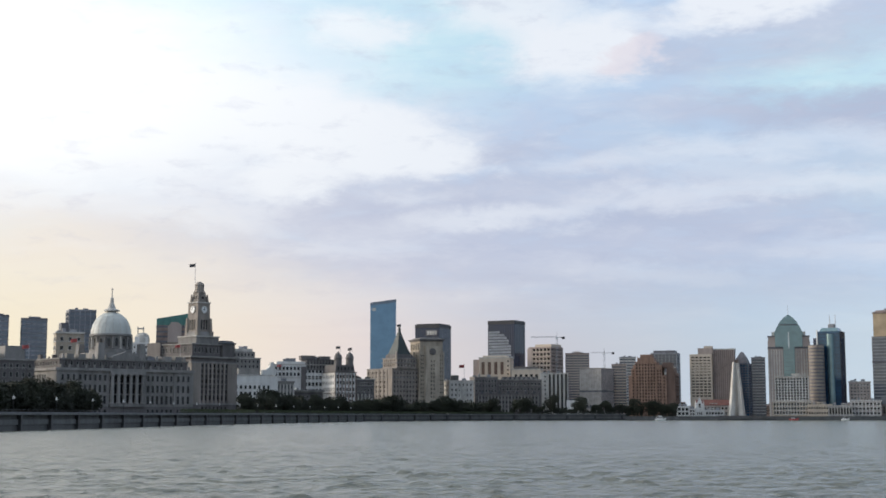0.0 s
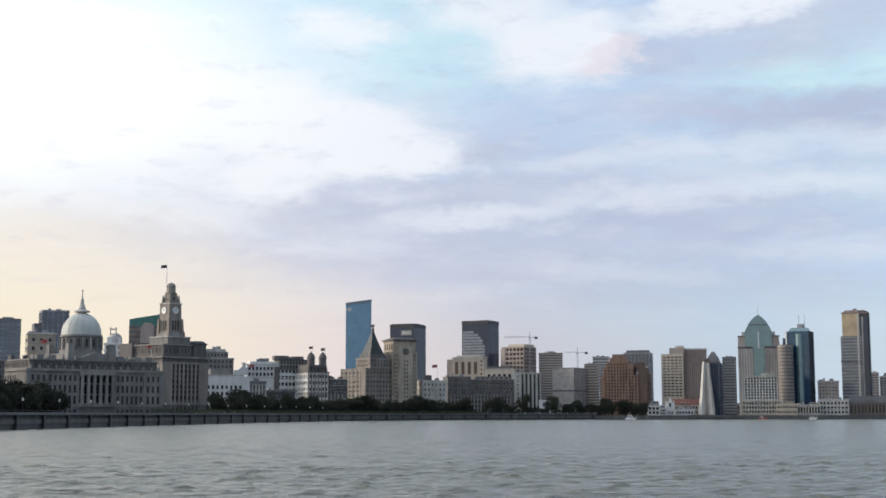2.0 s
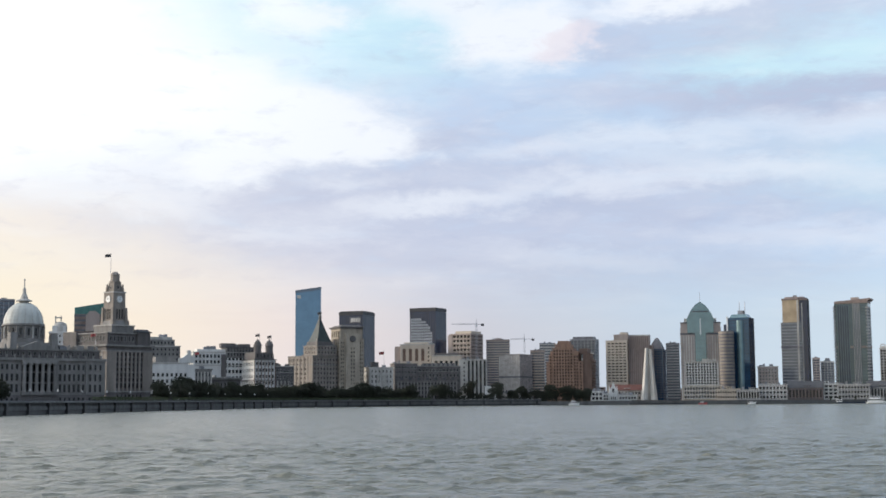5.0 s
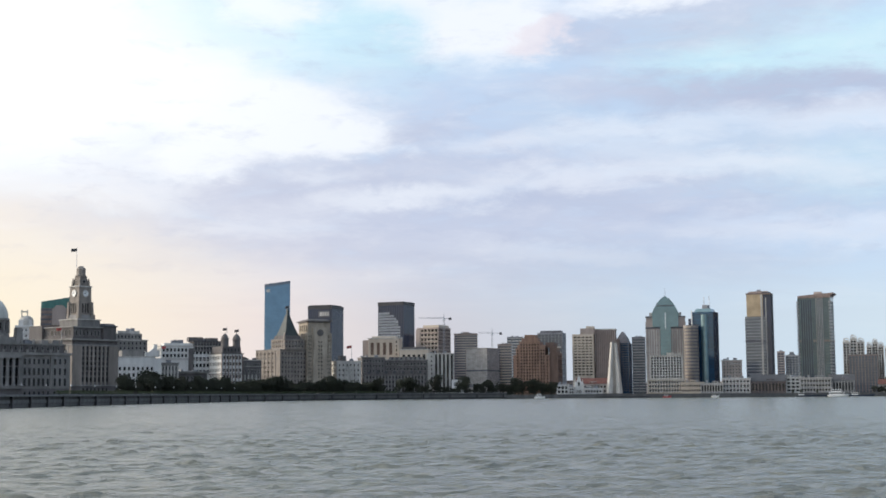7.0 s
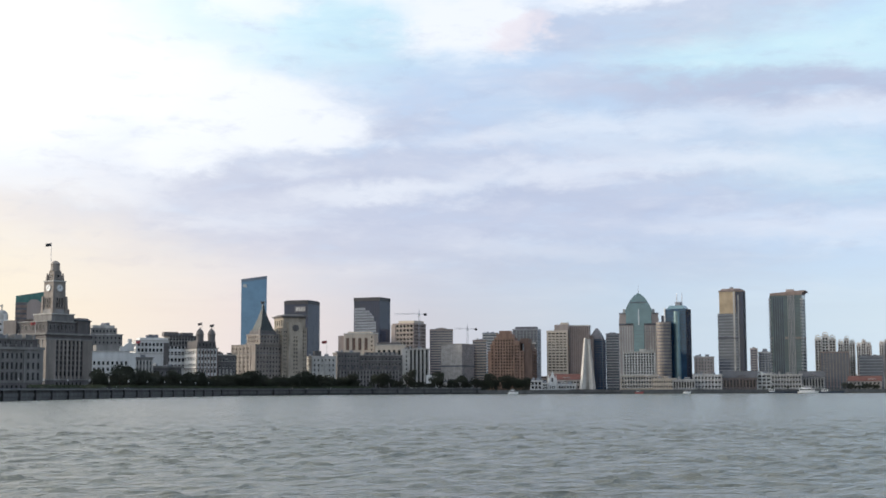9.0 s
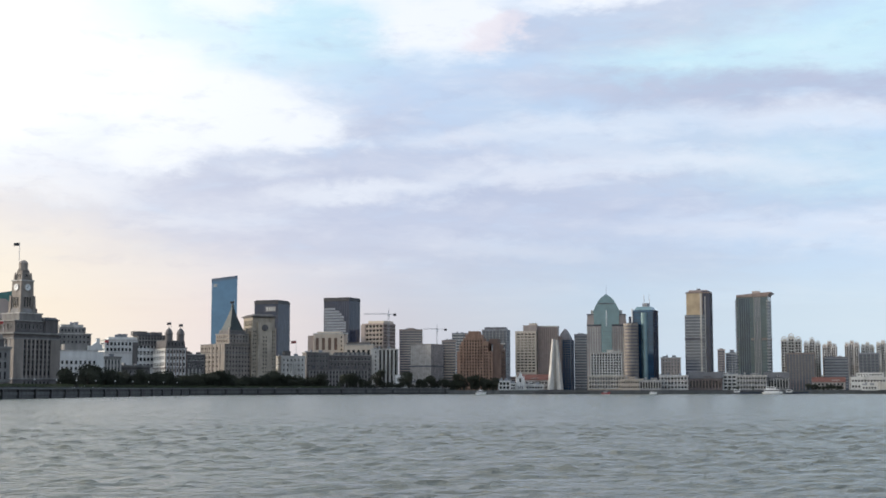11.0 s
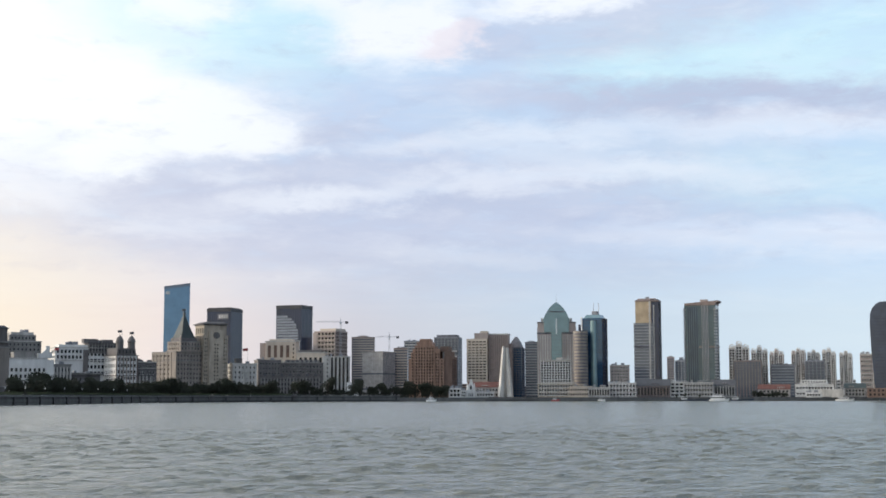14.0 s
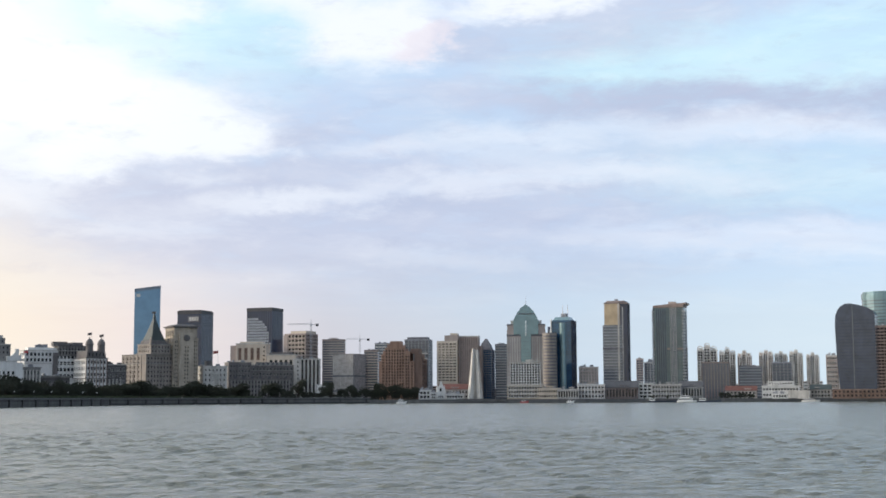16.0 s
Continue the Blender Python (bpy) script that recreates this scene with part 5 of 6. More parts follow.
def shore_house(name, label, x, y, turn, w, d, h, body, frame_mat, cols, rows, roof=None, seed=1, ww=1.9, wh=2.0):
    b = site(name, label, x, y, turn, "house")
    block(b, "body", -w / 2, w / 2, 0, d, 0, h, body)
    windows(b, "F", 0, -w / 2 + 0.8, w / 2 - 0.8, 1.2, h - 0.6, cols, rows, min(ww * 1.25, (w - 1.6) / cols * 0.8), min(wh * 1.3, (h - 2) / rows * 0.74), GLASS, frame_mat)
    ledges(b, "floor_band", -w / 2, w / 2, 0, d, span(rows + 1, 0.8, h - 1.2), 0.45, 0.45, frame_mat)
    if w > 18:
        bars(b, "pilaster", "F", 0, -w / 2 + 0.6, w / 2 - 0.6, 0, h - 0.4, cols + 1, 0.5, 0.6, frame_mat)
        bay = random.Random(int(x)).uniform(-0.3, 0.1)
        block(b, "raised_bay", w * bay, w * (bay + 0.24), 1.0, d - 1, h, h + 2.6, body)
        windows(b, "F", 1.0, w * bay + 0.3, w * (bay + 0.24) - 0.3, h + 0.2, h + 2.6, 3, 1, 1.3, 1.6, GLASS, frame_mat)
    if roof:
        bm = bmesh.new()
        r = d * 0.45
        upright(bm, ((-0.8, h), (d + 0.8, h), (d / 2, h + r)), -w / 2 - 0.6, w / 2 + 0.6)
        ro = part("roof", bm, roof, b)
        ro.matrix_basis = Matrix(((0, 1, 0, 0), (1, 0, 0, 0), (0, 0, 1, 0), (0, 0, 0, 1)))
    else:
        ledges(b, "roof_edge", -w / 2, w / 2, 0, d, (h - 0.2,), 0.7, 0.7, frame_mat)
        clutter(b, -w / 2, w / 2, 1, d - 1, h + 0.5, 3, seed)
    return b


def church():
    b = site("gothic_chapel", "small white gothic chapel with a pointed gable", 266.8, 1426.9, 10.7, "church")
    bm = bmesh.new()
    upright(bm, ((-4, 0), (4, 0), (4, 11), (0, 21), (-4, 11)), 0, 16)
    part("nave", bm, WHITE, b)
    windows(b, "F", 0, -2, 2, 8, 15, 1, 1, 2.4, 4.6, GLASS, WHITE)
    windows(b, "F", 0, -3, 3, 1, 6, 3, 1, 1.2, 3.0, GLASS, WHITE)
    for x in (-4, 4):
        bm = bmesh.new()
        lathe(bm, ((0.9, 0), (0.8, 12), (0.1, 17)), x, 0.5, 6)
        part("pinnacle", bm, WHITE, b)


church()
shore_house("white_boathouse", "small white house at the water's edge", 246.7, 1410.5, 9.1, 13, 9, 10.5, WHITE, WHITE, 3, 2, ww=2.6, wh=2.6)
shore_house("white_boathouse", "white flat-roofed house beside the chapel", 256.7, 1421.7, 9.9, 9, 9, 8, STONE_PALE, WHITE, 3, 2)
shore_house("red_roofed_hall", "long hall with a red tiled roof", 287.6, 1465.9, 11.4, 34, 14, 12, PINK, STONE_PALE, 9, 2, ROOF_RED)
shore_house("white_hall", "low white hall before the red roof", 284.8, 1441.3, 11.4, 20, 8, 6.5, WHITE, WHITE, 6, 1)
shore_house("low_office", "low cream office with a row of tall windows", 383.3, 1396.9, 15.3, 24, 12, 12, CREAM, CREAM, 9, 2)
shore_house("low_office", "low grey terminal with white pillars", 402.6, 1390.7, 16.9, 24, 12, 11, GREY, STONE_PALE, 8, 1, wh=6)
shore_house("terrace_house", "pink and white terrace with dark balconies", 429.8, 1395.1, 18.4, 30, 14, 16, PINK, WHITE, 8, 3, ww=2.4)
shore_house("terminal_hall", "dark low terminal hall with pillars", 462.2, 1387.2, 18.8, 36, 16, 13, GREY_DARK, BROWN, 10, 1, ROOF, wh=7)
shore_house("white_terrace", "white terraced building with stepped ends", 486.5, 1386.5, 20.4, 20, 16, 17, WHITE, WHITE, 4, 4, ww=3.0)
shore_house("grey_terrace", "long grey and white waterfront terrace", 509.8, 1376.6, 20.9, 32, 16, 16, GREY, STONE_PALE, 10, 3, ww=2.4)
shore_house("terminal_hall", "dark hall with pale pillars beside the water", 540.1, 1383.3, 21.4, 26, 14, 13.5, GREY_DARK, STONE_PALE, 8, 1, ROOF, wh=7)
shore_house("red_roofed_house", "house with a red tiled roof behind trees", 595.8, 1377.4, 23.5, 34, 12, 9, PINK, STONE_PALE, 8, 2, ROOF_RED)
ferry_hall = shore_house("white_ferry_terminal", "white waterfront hall with tiered decks", 634.4, 1358.9, 24.8, 40, 20, 14, WHITE, WHITE, 12, 2, ww=2.4)
block(ferry_hall, "upper_deck", -14, 14, 3, 17, 14.4, 19, WHITE)
windows(ferry_hall, "F", 3, -13, 13, 15, 18.6, 9, 1, 2.2, 2.2, GLASS, WHITE)
block(ferry_hall, "terrace_arm", 8, 30, -4, 4, 0, 9, STONE_PALE)
shore_house("green_roofed_house", "low house with a green roof edge", 676.9, 1350.2, 27.2, 22, 12, 10, PINK, STONE_PALE, 6, 2, COPPER)
shore_house("white_kiosk", "small white waterside kiosk", 619.5, 1325.7, 24.8, 16, 8, 5, WHITE, WHITE, 5, 1)
brow = shore_house("brown_office", "small brown office with white window bands", 734.6, 1445.3, 28, 13, 12, 50, BROWN, WHITE, 4, 9, ww=2.2)

plain_block("beige_office", "beige office with a flat projecting top", 445.2, 1463.7, 16.5, 22, 16, 37, PINK, STONE_PALE, 6, 9, 1.8, 2.0, side="", scols=0)
slab_tower("apartment_tower", "pink apartment tower far behind", 625.6, 1854.5, 19.4, 10, 14, 57, PINK, PINK, GLASS_GREY, 16, 3, side="")
slab_tower("apartment_tower", "grey apartment tower with a pointed top far behind", 643.6, 1860.9, 19.2, 18, 14, 52, GREY, STONE_PALE, GLASS_GREY, 15, 5, side="", steps=((-3, 3, 3, 9, 52, 58),))


def crowned_flats(label, x, y, turn, w, h, body, seed):
    """A residential tower with ribbed bays and an arched frame over each bay."""
    b = site("residential_tower", label, x, y, turn, group="residential towers")
    rnd = random.Random(seed)
    n = 3
    for k in range(n):
        a = -w / 2 + k * w / n
        dy = 0 if k != 1 else 1.8
        hh = h - (rnd.uniform(2, 5) if k != 1 else 0)
        bw = w / n - 0.7
        block(b, "bay", a, a + bw, dy, 16, 0, hh, body)
        windows(b, "F", dy, a + 0.5, a + bw - 0.5, 10, hh - 1, 2, 15, bw * 0.36, 2.5, GLASS, body)
        bars(b, "rib", "F", dy, a + 0.35, a + bw - 0.35, 0, hh, 3, 0.6, 1.0, WHITE)
        ledges(b, "bay_cornice", a, a + bw, dy, 16, (hh,), 0.4, 0.7, STONE_PALE)
        r0 = bw * 0.46
        for yy in (dy + 1.0, 10.0):
            bm = bmesh.new()
            for q0, q1 in zip(span(9, 0, math.pi), span(9, 0, math.pi)[1:]):
                vs = []
                for q in (q0, q1):
                    for r in (r0 * 0.74, r0):
                        for e in (yy, yy + 1.6):
                            vs.append(bm.verts.new((a + bw / 2 + r * math.cos(q), e, hh + 2.6 + r * math.sin(q))))
                for f in ((0, 1, 5, 4), (2, 6, 7, 3), (0, 4, 6, 2), (1, 3, 7, 5)):
                    bm.faces.new([vs[i] for i in f])
            for s in (-1, 1):
                box(bm, a + bw / 2 + s * r0 * 0.87 - r0 * 0.13, a + bw / 2 + s * r0 * 0.87 + r0 * 0.13, yy, yy + 1.6, hh + 0.7, hh + 2.6)
            part("roof_arch", bm, WHITE, b)
        block(b, "lift_house", a + bw * 0.25, a + bw * 0.75, dy + 4, 9, hh + 0.7, hh + 3.4, body)
    block(b, "link", -w / 2 + 1, w / 2 - 1, 4, 14, 0, h - 6, BROWN)
    return b


for label, x, y, w, h in (("pale residential tower with arched roof frame", 749.7, 1762.5, 19, 63), ("pale residential tower with arched roof frame", 774.1, 1743.9, 19, 63),
                          ("cream residential tower with arched roof frame", 794.3, 1739.3, 17, 61), ("tall cream residential tower with arched roof frame", 811.6, 1728.1, 18, 63),
                          ("cream residential tower with arched roof frame", 829.9, 1714.1, 17, 59)):
    crowned_flats(label, x, y, 28, w, h, STONE_PALE if "cream" in label else PINK, int(x))
slab_tower("office_block", "dark brick office block below the cream flats", 673.6, 1669.6, 22.9, 36, 20, 47, GREY_DARK, BROWN, GLASS_GREY, 14, 10, side="")
crowned_flats("wide cream residential tower with stepped roof", 674, 1702, 23, 27, 69, STONE_PALE, 5)
crowned_flats("cream residential tower with stepped roof", 698, 1690, 23, 22, 64, STONE_PALE, 6)
slab_tower("office_block", "low grey office block beside the flats", 720.9, 1667, 23.3, 30, 18, 42, GREY, GREY_DARK, GLASS_GREY, 11, 8, side="")
slab_tower("office_block", "dark office block among the flats", 778.3, 1698.2, 24.7, 26, 18, 48, GREY_DARK, GREY, GLASS_GREY, 12, 6, side="")
plain_block("pale_block", "pale small block of flats", 845.3, 1657.4, 26.8, 22, 14, 48, CREAM, STONE_PALE, 6, 11, 1.6, 2.0, side="", scols=0)


def round_hotels():
    b = site("curved_glass_tower", "dark glass hotel tower with a curved bulging outline", 671.1, 1249.2, 32.5)
    bm = bmesh.new()
    prof = ((-16, 0), (20, 0), (20, 86), (17.5, 90.5), (12, 93.5), (4, 96), (-4, 97.6), (-9, 97.4), (-13.5, 95), (-17, 91), (-19.2, 85), (-19.8, 76), (-19.2, 50), (-17.4, 18))
    upright(bm, prof, 0, 26)
    part("body", bm, GLASS_HOTEL, b)
    block(b, "bright_seam", -2.4, -1.6, -0.4, 2, 4, 96.5, GLASS_GREY)
    ledges(b, "floor_band", -16, 20, 0, 26, span(24, 4, 80), 0.1, 0.5, GLASS_BLACK)
    bars(b, "mullion", "F", 0, -15, 19, 0, 84, 14, 0.3, 0.2, GLASS_HOTEL)
    block(b, "podium", -24, 44, -4, 24, 0, 9.5, BRICK_DARK)
    windows(b, "F", -4, -23, 43, 1, 9, 16, 2, 2.6, 2.6, GLASS, BRICK_DARK)
    c = site("teal_glass_tower", "teal glass office tower with a round dark crown", 758.6, 1361, 30)
    bm = bmesh.new()
    lathe(bm, ((24, 0), (24, 112), (24.6, 112), (24.6, 118), (23, 118.6), (23, 120)), 0, 24, 32)
    part("body", bm, GLASS_TEAL, c)
    bm = bmesh.new()
    lathe(bm, ((24.3, 0), (24.3, 1.0)), 0, 24, 32)
    me = mesh_of("floor_band", bm, GLASS_GREY)
    for z in span(30, 3, 109):
        ob = new("floor_band", me)
        ob.parent, ob.matrix_basis = c, pose(0, 0, z)
    slab_tower("pink_tower", "pinkish ribbed tower beside the curved hotel", 726.1, 1291.9, 30, 19, 16, 76, BROWN, BROWN, GLASS, 22, 6, side="")


round_hotels()


# ---- cranes ----
def crane(label, x, y, turn, h, reach, back):
    b = site("tower_crane", label, x, y, turn, "crane")
    bm = bmesh.new()
    for i in (-0.8, 0.8):
        for j in (-0.8, 0.8):
            box(bm, i - 0.15, i + 0.15, j - 0.15, j + 0.15, 0, h)
    for k in range(int(h / 2)):
        box(bm, -0.9, 0.9, -0.9, -0.75, k * 2, k * 2 + 0.2)
        box(bm, -0.9, 0.9, 0.75, 0.9, k * 2, k * 2 + 0.2)
        box(bm, -0.9, -0.75, -0.9, 0.9, k * 2 + 1, k * 2 + 1.2)
    part("mast", bm, METAL, b)
    bm = bmesh.new()
    for j in (-0.6, 0.6):
        box(bm, -reach, 0, j - 0.12, j + 0.12, h, h + 0.25)
    box(bm, -reach, 0, -0.12, 0.12, h + 1.2, h + 1.45)
    for k in range(int(reach / 1.5)):
        box(bm, -k * 1.5 - 0.1, -k * 1.5, -0.6, 0.6, h, h + 1.4)
    part("jib", bm, METAL, b)
    bm = bmesh.new()
    box(bm, 0, back, -0.7, 0.7, h, h + 0.5)
    part("counter_jib", bm, METAL, b)
    block(b, "counterweight", back - 3.5, back, -0.9, 0.9, h - 1.8, h + 1.0, METAL_DARK)
    block(b, "cab", -1.2, 1.2, -1.6, 1.2, h - 2.2, h, PAINT_WHITE)
    bm = bmesh.new()
    box(bm, -0.5, 0.5, -0.5, 0.5, h, h + 7, 0.4)
    part("apex", bm, METAL, b)


crane("tower crane with a long pale jib above the hotel", 131.9, 1580.1, 7.2, 91, 30, 9)
crane("tower crane above the grey cube building", 207.1, 1754.6, 6.2, 81, 18, 13)


# ---- trees, hedges, lamps, cars and boats along the quay ----
def leaf_crown(seed, r, h, n):
    rnd = random.Random(seed)
    bm = bmesh.new()
    lumps = [(rnd.uniform(-r, r) * 0.6, rnd.uniform(-r, r) * 0.6, rnd.uniform(0.25, 0.85) * h, rnd.uniform(0.35, 0.6) * r) for _ in range(9)]
    for _ in range(n):
        cx, cy, cz, cr = rnd.choice(lumps)
        v = Vector((rnd.gauss(0, 1), rnd.gauss(0, 1), rnd.gauss(0, 0.8))).normalized() * cr * rnd.uniform(0.6, 1.08)
        p = Vector((cx, cy, cz)) + v
        s = rnd.uniform(0.22, 0.5)
        m = Matrix.Translation(p) @ Euler((rnd.uniform(0, 6), rnd.uniform(0, 6), rnd.uniform(0, 6))).to_matrix().to_4x4()
        q = [bm.verts.new(m @ Vector(c)) for c in ((-s, 0, 0), (0, -s * 0.6, s * 0.25), (s, 0, 0), (0, s * 0.6, s * 0.25))]
        bm.faces.new((q[0], q[1], q[2]))
        bm.faces.new((q[0], q[2], q[3]))
    return bm


def tree(seed, r, h, label):
    t = site("tree", label, 0, -300 - seed * 20, 0, "tree", "promenade trees")
    bm = bmesh.new()
    lathe(bm, ((0.35, 0), (0.24, h * 0.3), (0.12, h * 0.7)), n=8)
    rnd = random.Random(seed)
    for k in range(5):
        a = rnd.uniform(0, 6.28)
        p0, p1 = Vector((0, 0, h * (0.2 + 0.08 * k))), Vector((math.cos(a) * r * 0.6, math.sin(a) * r * 0.6, h * (0.45 + 0.08 * k)))
        side = Vector((-math.sin(a), math.cos(a), 0))
        lo = [bm.verts.new(p0 + side * s * 0.12 + Vector((0, 0, u * 0.12))) for s, u in ((-1, 0), (0, 1), (1, 0), (0, -1))]
        hi = [bm.verts.new(p1 + side * s * 0.04 + Vector((0, 0, u * 0.04))) for s, u in ((-1, 0), (0, 1), (1, 0), (0, -1))]
        for i in range(4):
            bm.faces.new((lo[i], lo[(i + 1) % 4], hi[(i + 1) % 4], hi[i]))
    part("trunk", bm, BARK, t)
    me = mesh_of("crown", leaf_crown(seed, r, h, 1500), LEAF)
    part("crown", me, LEAF, t)
    return t


TREES = [tree(1, 4.2, 10, "dark leafy tree on the promenade"), tree(2, 4.8, 9, "broad dark leafy tree on the promenade"), tree(3, 3.4, 8, "small dark leafy tree on the promenade")]


def behind(edge, gap, off, start=0.0):
    for x, y, b in along(edge, gap, start):
        a = radians(b)
        yield x - math.cos(a) * off, y + math.sin(a) * off, b


rnd = random.Random(8)
spots = []
for x, y, b in behind(EDGE[2:4], 7.0, 30):
    if y < 629:
        spots.append((x, y, 1.55, GROUND))
        spots.append((x - 6, y + 3, 1.75, GROUND))
for x, y, b in behind(EDGE[4:8], 4.6, 22, 4):
    spots.append((x, y, rnd.choice((0.6, 0.9, 1.2, 1.7)), 5.5))
for x, y, b in behind(EDGE[5:8], 8.0, 31, 5):
    spots.append((x, y, rnd.uniform(1.3, 2.1), GROUND))
for x, y, b in behind(EDGE[7:9], 5.0, 14, 4):
    spots.append((x, y, rnd.choice((0.7, 1.0, 1.3, 1.9)), 5.5))
for x, y, b in behind(EDGE[8:10], 4.6, 14):
    if x < 236:
        spots.append((x, y, rnd.choice((0.8, 1.1, 1.5, 1.8)), GROUND))
for x, y, b in behind(EDGE[11:13], 4.5, 7, 36):
    if x < 608:
        spots.append((x, y, rnd.uniform(0.55, 0.8), GROUND))
for x, y, b in behind(EDGE[10:12], 9.0, 4.0, 14):
    if rnd.random() < 0.6:
        spots.append((x, y, rnd.uniform(0.35, 0.6), GROUND))
used = set()

for x, y, s, base in spots:
    k = rnd.randrange(3)
    m = pose(x + rnd.uniform(-1.5, 1.5), y + rnd.uniform(-1.5, 1.5), base, 0, 0, rnd.uniform(0, 360)) @ Matrix.Scale(s * rnd.uniform(0.9, 1.1), 4)
    if k not in used:
        used.add(k)
        TREES[k].matrix_world = m
    else:
        t = copy_thing(TREES[k], m)
        t.matrix_basis = m


def hedge(edge, off, high, wide, start, stop, seed, material=None):
    rnd = random.Random(seed)
    bm = bmesh.new()
    for x, y, b in behind(edge, 0.35, off, start):
        if stop(x, y):
            continue
        for _ in range(5):
            p = Vector((x + rnd.uniform(-wide, wide), y + rnd.uniform(-wide, wide), (5.5 if x < 178 else GROUND) + rnd.uniform(0.0, 1.0) ** 0.7 * high * 0.7))
            s = rnd.uniform(0.2, 0.45)
            m = Matrix.Translation(p) @ Euler((rnd.uniform(0, 6), rnd.uniform(0, 6), 0)).to_matrix().to_4x4()
            q = [bm.verts.new(m @ Vector(c)) for c in ((-s, 0, 0), (0, -s, 0), (s, 0, 0), (0, s, 0))]
            bm.faces.new(q)
    ob = part("hedge", bm, material or HEDGE, None)
    return tagged(ob, "clipped green hedge along the promenade", "hedge", kind="stuff")


hedge(EDGE[3:5], 14, 4.2, 1.6, 25, lambda x, y: False, 5)
hedge(EDGE[7:10], 9, 4.6, 1.4, 0, lambda x, y: x > 236, 7, LEAF)
hedge(EDGE[4:8], 10, 4.0, 1.0, 0, lambda x, y: False, 6)


def street_lamp():
    b = site("street_lamp", "promenade lamp post with a white globe cluster", 0, -636.7, 0, "street lamp", "promenade lamps")
    bm = bmesh.new()
    lathe(bm, ((0.25, 0), (0.2, 0.5), (0.09, 0.8), (0.07, 5.6)), n=8)
    part("post", bm, METAL_DARK, b)
    for x, z in ((-0.6, 5.4), (0.6, 5.4), (0, 6.0)):
        bm = bmesh.new()
        bmesh.ops.create_icosphere(bm, subdivisions=2, radius=0.27, matrix=Matrix.Translation((x, 0, z)))
        part("globe", bm, PAINT_WHITE, b)
    bm = bmesh.new()
    box(bm, -0.6, 0.6, -0.05, 0.05, 5.0, 5.1)
    part("arm", bm, METAL_DARK, b)
    return b


lamp = street_lamp()
for k, (x, y, b) in enumerate(behind(EDGE[2:6], 44, 6, 10)):
    m = pose(x, y, 5.5, 0, 0, 90 - b)
    if k:
        copy_thing(lamp, m)
    else:
        lamp.matrix_world = m


def car(label, x, y, turn, paint, high=1.5, length=4.6):
    b = site("parked_van" if high > 1.8 else "parked_car", label, x, y, turn, "car")
    bm = bmesh.new()
    h = high
    upright(bm, ((-length / 2, 0.35), (length / 2, 0.35), (length / 2, h * 0.55), (length * 0.28, h * 0.62), (length * 0.14, h), (-length * 0.36, h), (-length / 2, h * 0.62)), -0.85, 0.85)
    part("body", bm, paint, b)
    block(b, "window_glass", -length * 0.34, length * 0.12, -0.88, -0.85, h * 0.64, h * 0.92, GLASS)
    for wx in (-length * 0.3, length * 0.3):
        for wy in (-0.8, 0.65):
            bm = bmesh.new()
            lathe(bm, ((0.33, 0), (0.33, 0.2)), n=14)
            w = part("wheel", bm, METAL_DARK, b)
            w.matrix_basis = pose(wx, wy + 0.2, 0.33, 90, 0, 0)
    return b


for k, (x, y, b) in enumerate(behind(EDGE[2:5], 30, 38, 85)):
    if k % 3 != 1:
        car("white van parked on the waterfront road" if k % 2 else "pale car parked on the waterfront road", x, y, b - 90, PAINT_WHITE if k % 2 else GREY, 2.2 if k % 2 else 1.5, 5.4 if k % 2 else 4.5)


def boat(name, label, x, y, turn, length, hull_paint, decks):
    b = site(name, label, x, y, turn, "boat", z=0)
    bm = bmesh.new()
    n = 14
    lo, hi = [], []
    for k in range(n):
        a = 2 * math.pi * k / n
        px, py = math.cos(a), math.sin(a)
        px = math.copysign(abs(px) ** 0.6, px)
        lo.append(bm.verts.new((px * length * 0.46, py * length * 0.1, -0.3)))
        hi.append(bm.verts.new((px * length * 0.5, py * length * 0.13, 1.5 + max(0, px) ** 3 * 1.0)))
    for k in range(n):
        bm.faces.new((lo[k], lo[(k + 1) % n], hi[(k + 1) % n], hi[k]))
    bm.faces.new(lo[::-1])
    bm.faces.new(hi)
    part("hull", bm, hull_paint, b)
    for x0, x1, z0, z1 in decks:
        c = block(b, "cabin", x0 * length, x1 * length, -length * 0.09, length * 0.09, z0, z1, PAINT_WHITE)
        block(c, "window_band", x0 * length + 0.4, x1 * length - 0.4, -length * 0.09 - 0.06, length * 0.09 + 0.06, z0 + (z1 - z0) * 0.45, z0 + (z1 - z0) * 0.8, GLASS)
    bm = bmesh.new()
    lathe(bm, ((0.12, 1), (0.06, 7)), -length * 0.1, 0, 8)
    part("mast", bm, METAL, b)


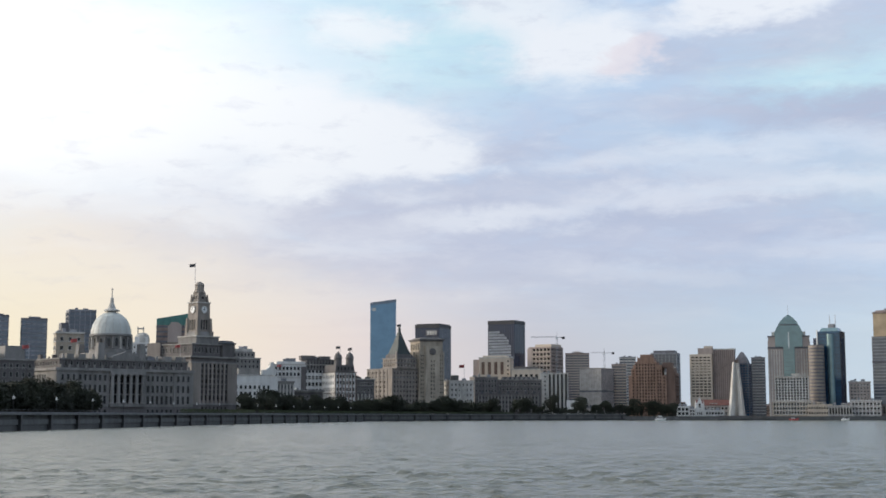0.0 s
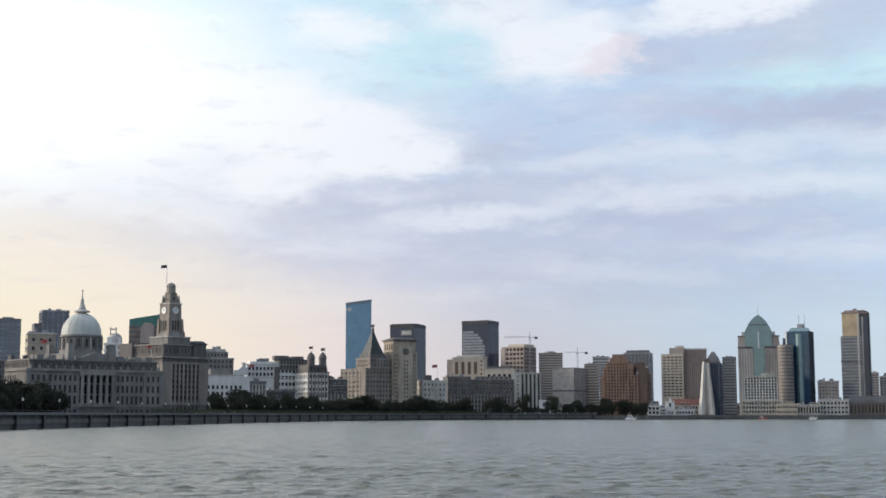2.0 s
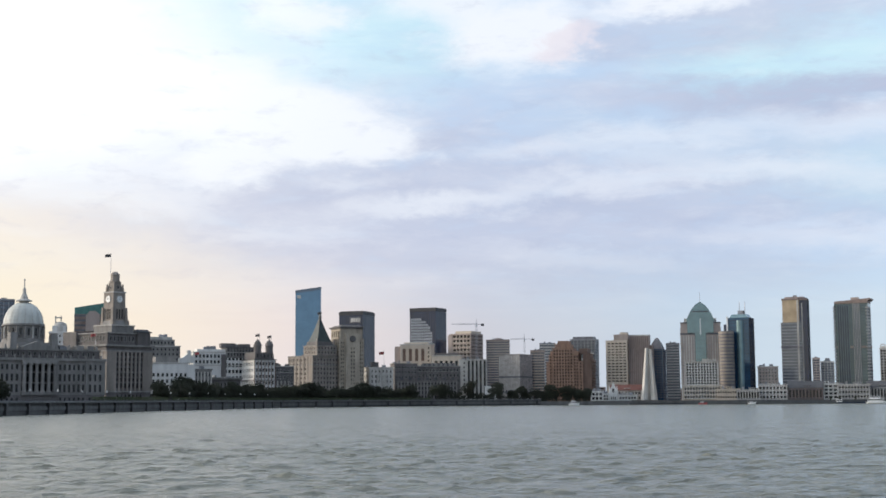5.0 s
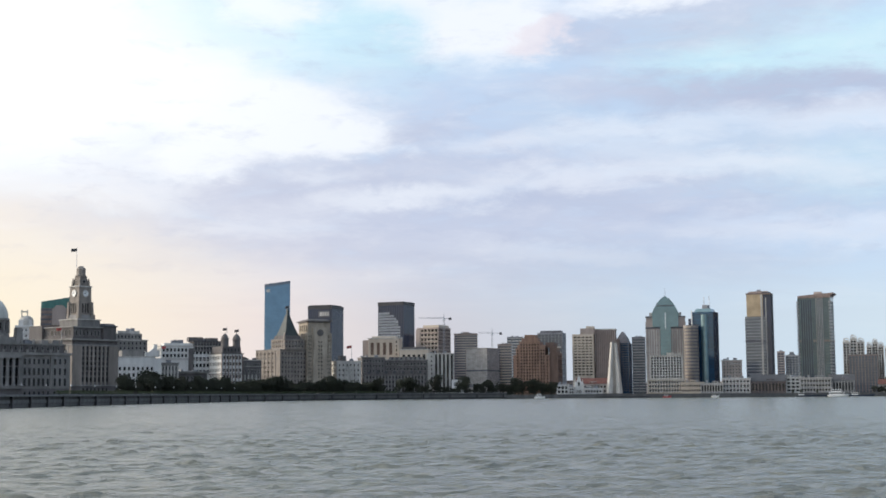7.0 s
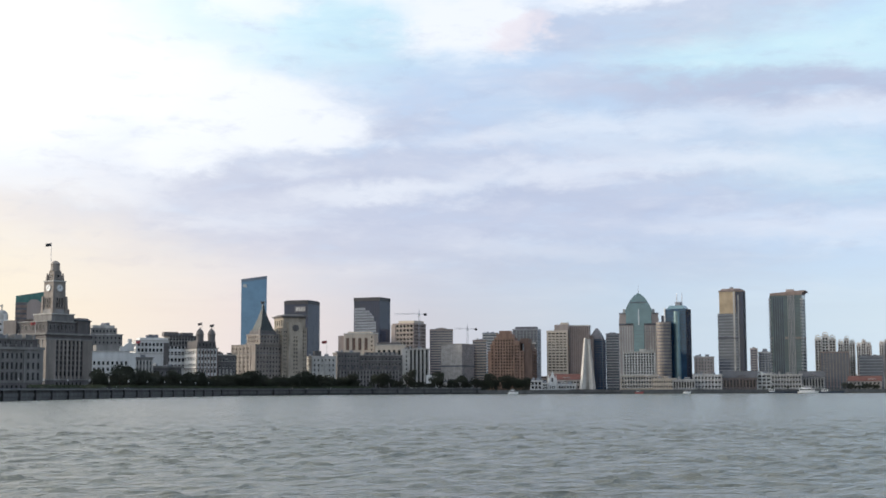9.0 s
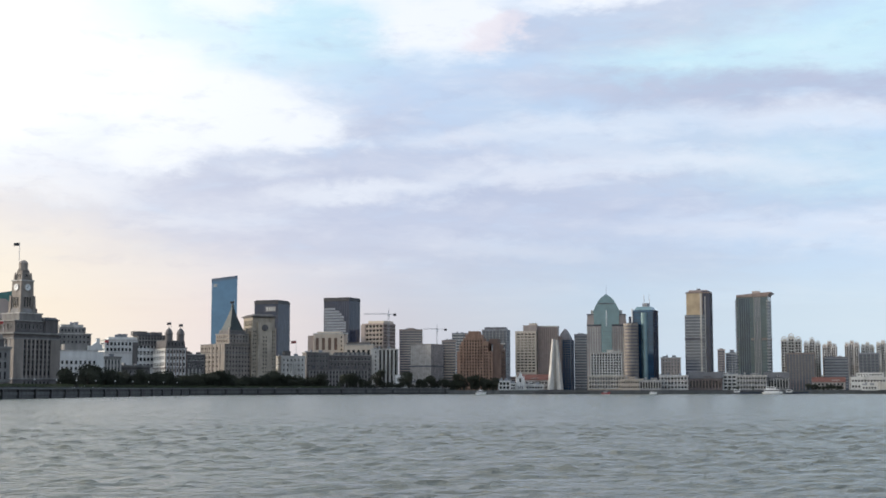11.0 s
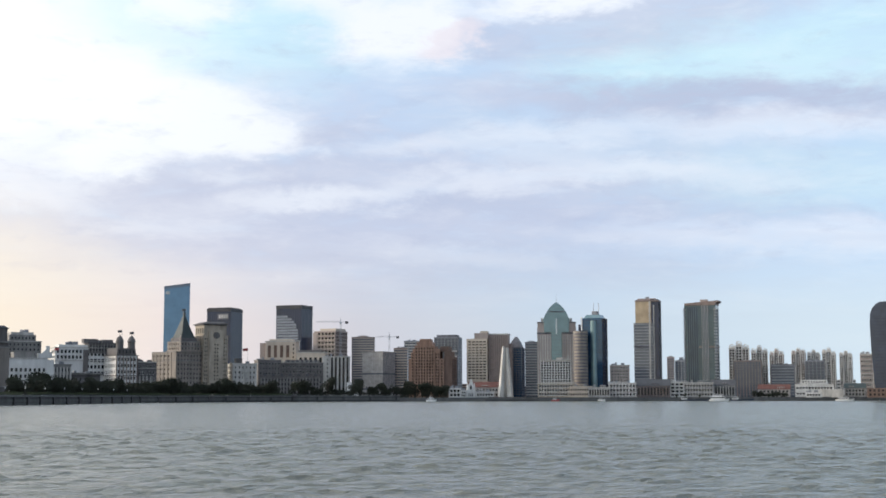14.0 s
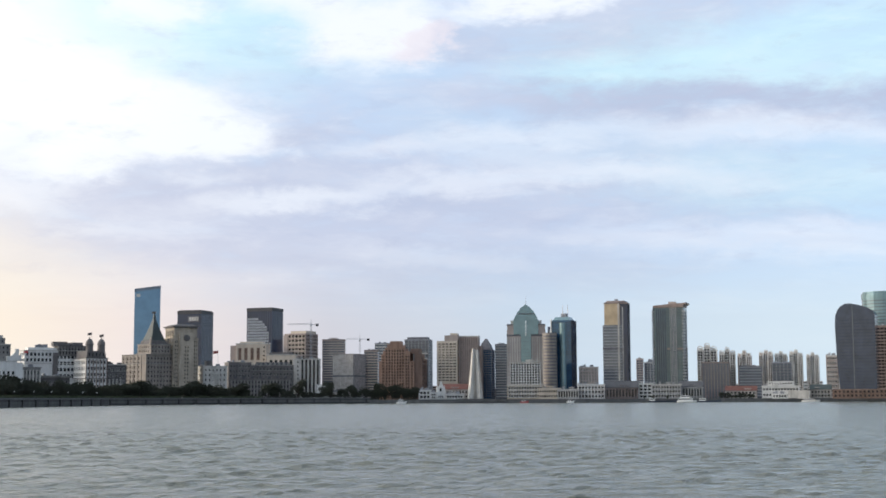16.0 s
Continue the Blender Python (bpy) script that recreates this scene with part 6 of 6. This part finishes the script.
boat("passenger_boat", "small white passenger boat by the bank", 212.8, 1345.3, 7.2, 11, PAINT_WHITE, ((-0.35, 0.2, 1.4, 3.4), (-0.2, 0.1, 3.4, 4.8)))
boat("barge", "long dark moored barge with a low deckhouse", 503.1, 1357.1, 17.9, 40, PAINT_BLUE, ((-0.45, -0.3, 1.4, 4.2),))
boat("passenger_boat", "white ferry moored at the far bank", 522.4, 1346.4, 19.5, 22, PAINT_WHITE, ((-0.4, 0.3, 1.4, 4.6), (-0.3, 0.15, 4.6, 7.4)))
boat("work_boat", "dark work boat with a small white cabin", 547.7, 1345.9, 22.1, 26, PAINT_BLUE, ((-0.4, -0.15, 1.4, 4.2),))
boat("passenger_boat", "low white boat moored near the glass hotel", 649.2, 1314.1, 25.3, 20, PAINT_WHITE, ((-0.35, 0.2, 1.4, 3.4),))
boat("work_boat", "small red work boat moored by the grid office", 345.4, 1352.7, 14.9, 9, RED, ((-0.3, 0.1, 1.3, 3.0),))
pontoon = site("landing_pontoon", "long dark landing pontoon below the stone monument", 301.8, 1362.6, 5.8, "pontoon", z=0)
block(pontoon, "hull", -30, 28, -4, 3, -0.4, 1.6, METAL_DARK)
block(pontoon, "deck", -30.3, 28.3, -4.3, 3.3, 1.6, 1.9, STONE_DARK)
bars(pontoon, "bollard", "F", -3.6, -28, 26, 1.9, 2.8, 14, 0.4, 0.4, METAL_DARK)
boat("sailing_boat", "small white boat with a pale mast", 392, 1338.9, 15.9, 8, PAINT_WHITE, ((-0.3, 0.1, 1.3, 2.6),))


# ---- low city blocks far behind the waterfront ----
rnd = random.Random(44)
for k in range(34):
    a = radians(-13.5 + k * 1.36 + rnd.uniform(-0.5, 0.5))
    r = rnd.uniform(2010, 2160)
    w, h = rnd.uniform(26, 54), rnd.uniform(15, 29)
    c = site("distant_block", "low grey city block far behind the waterfront", r * math.sin(a), r * math.cos(a), math.degrees(a) + rnd.uniform(-15, 15), group="distant city blocks")
    block(c, "body", -w / 2, w / 2, 0, 18, 0, h, rnd.choice((GREY, PINK, STONE_PALE, BROWN)))
    ledges(c, "window_band", -w / 2, w / 2, 0, 18, span(5, 3, h - 3), 0.1, 1.5, GLASS)
    block(c, "rooftop_room", -w / 5, w / 6, 3, 12, h, h + rnd.uniform(2, 4), GREY)
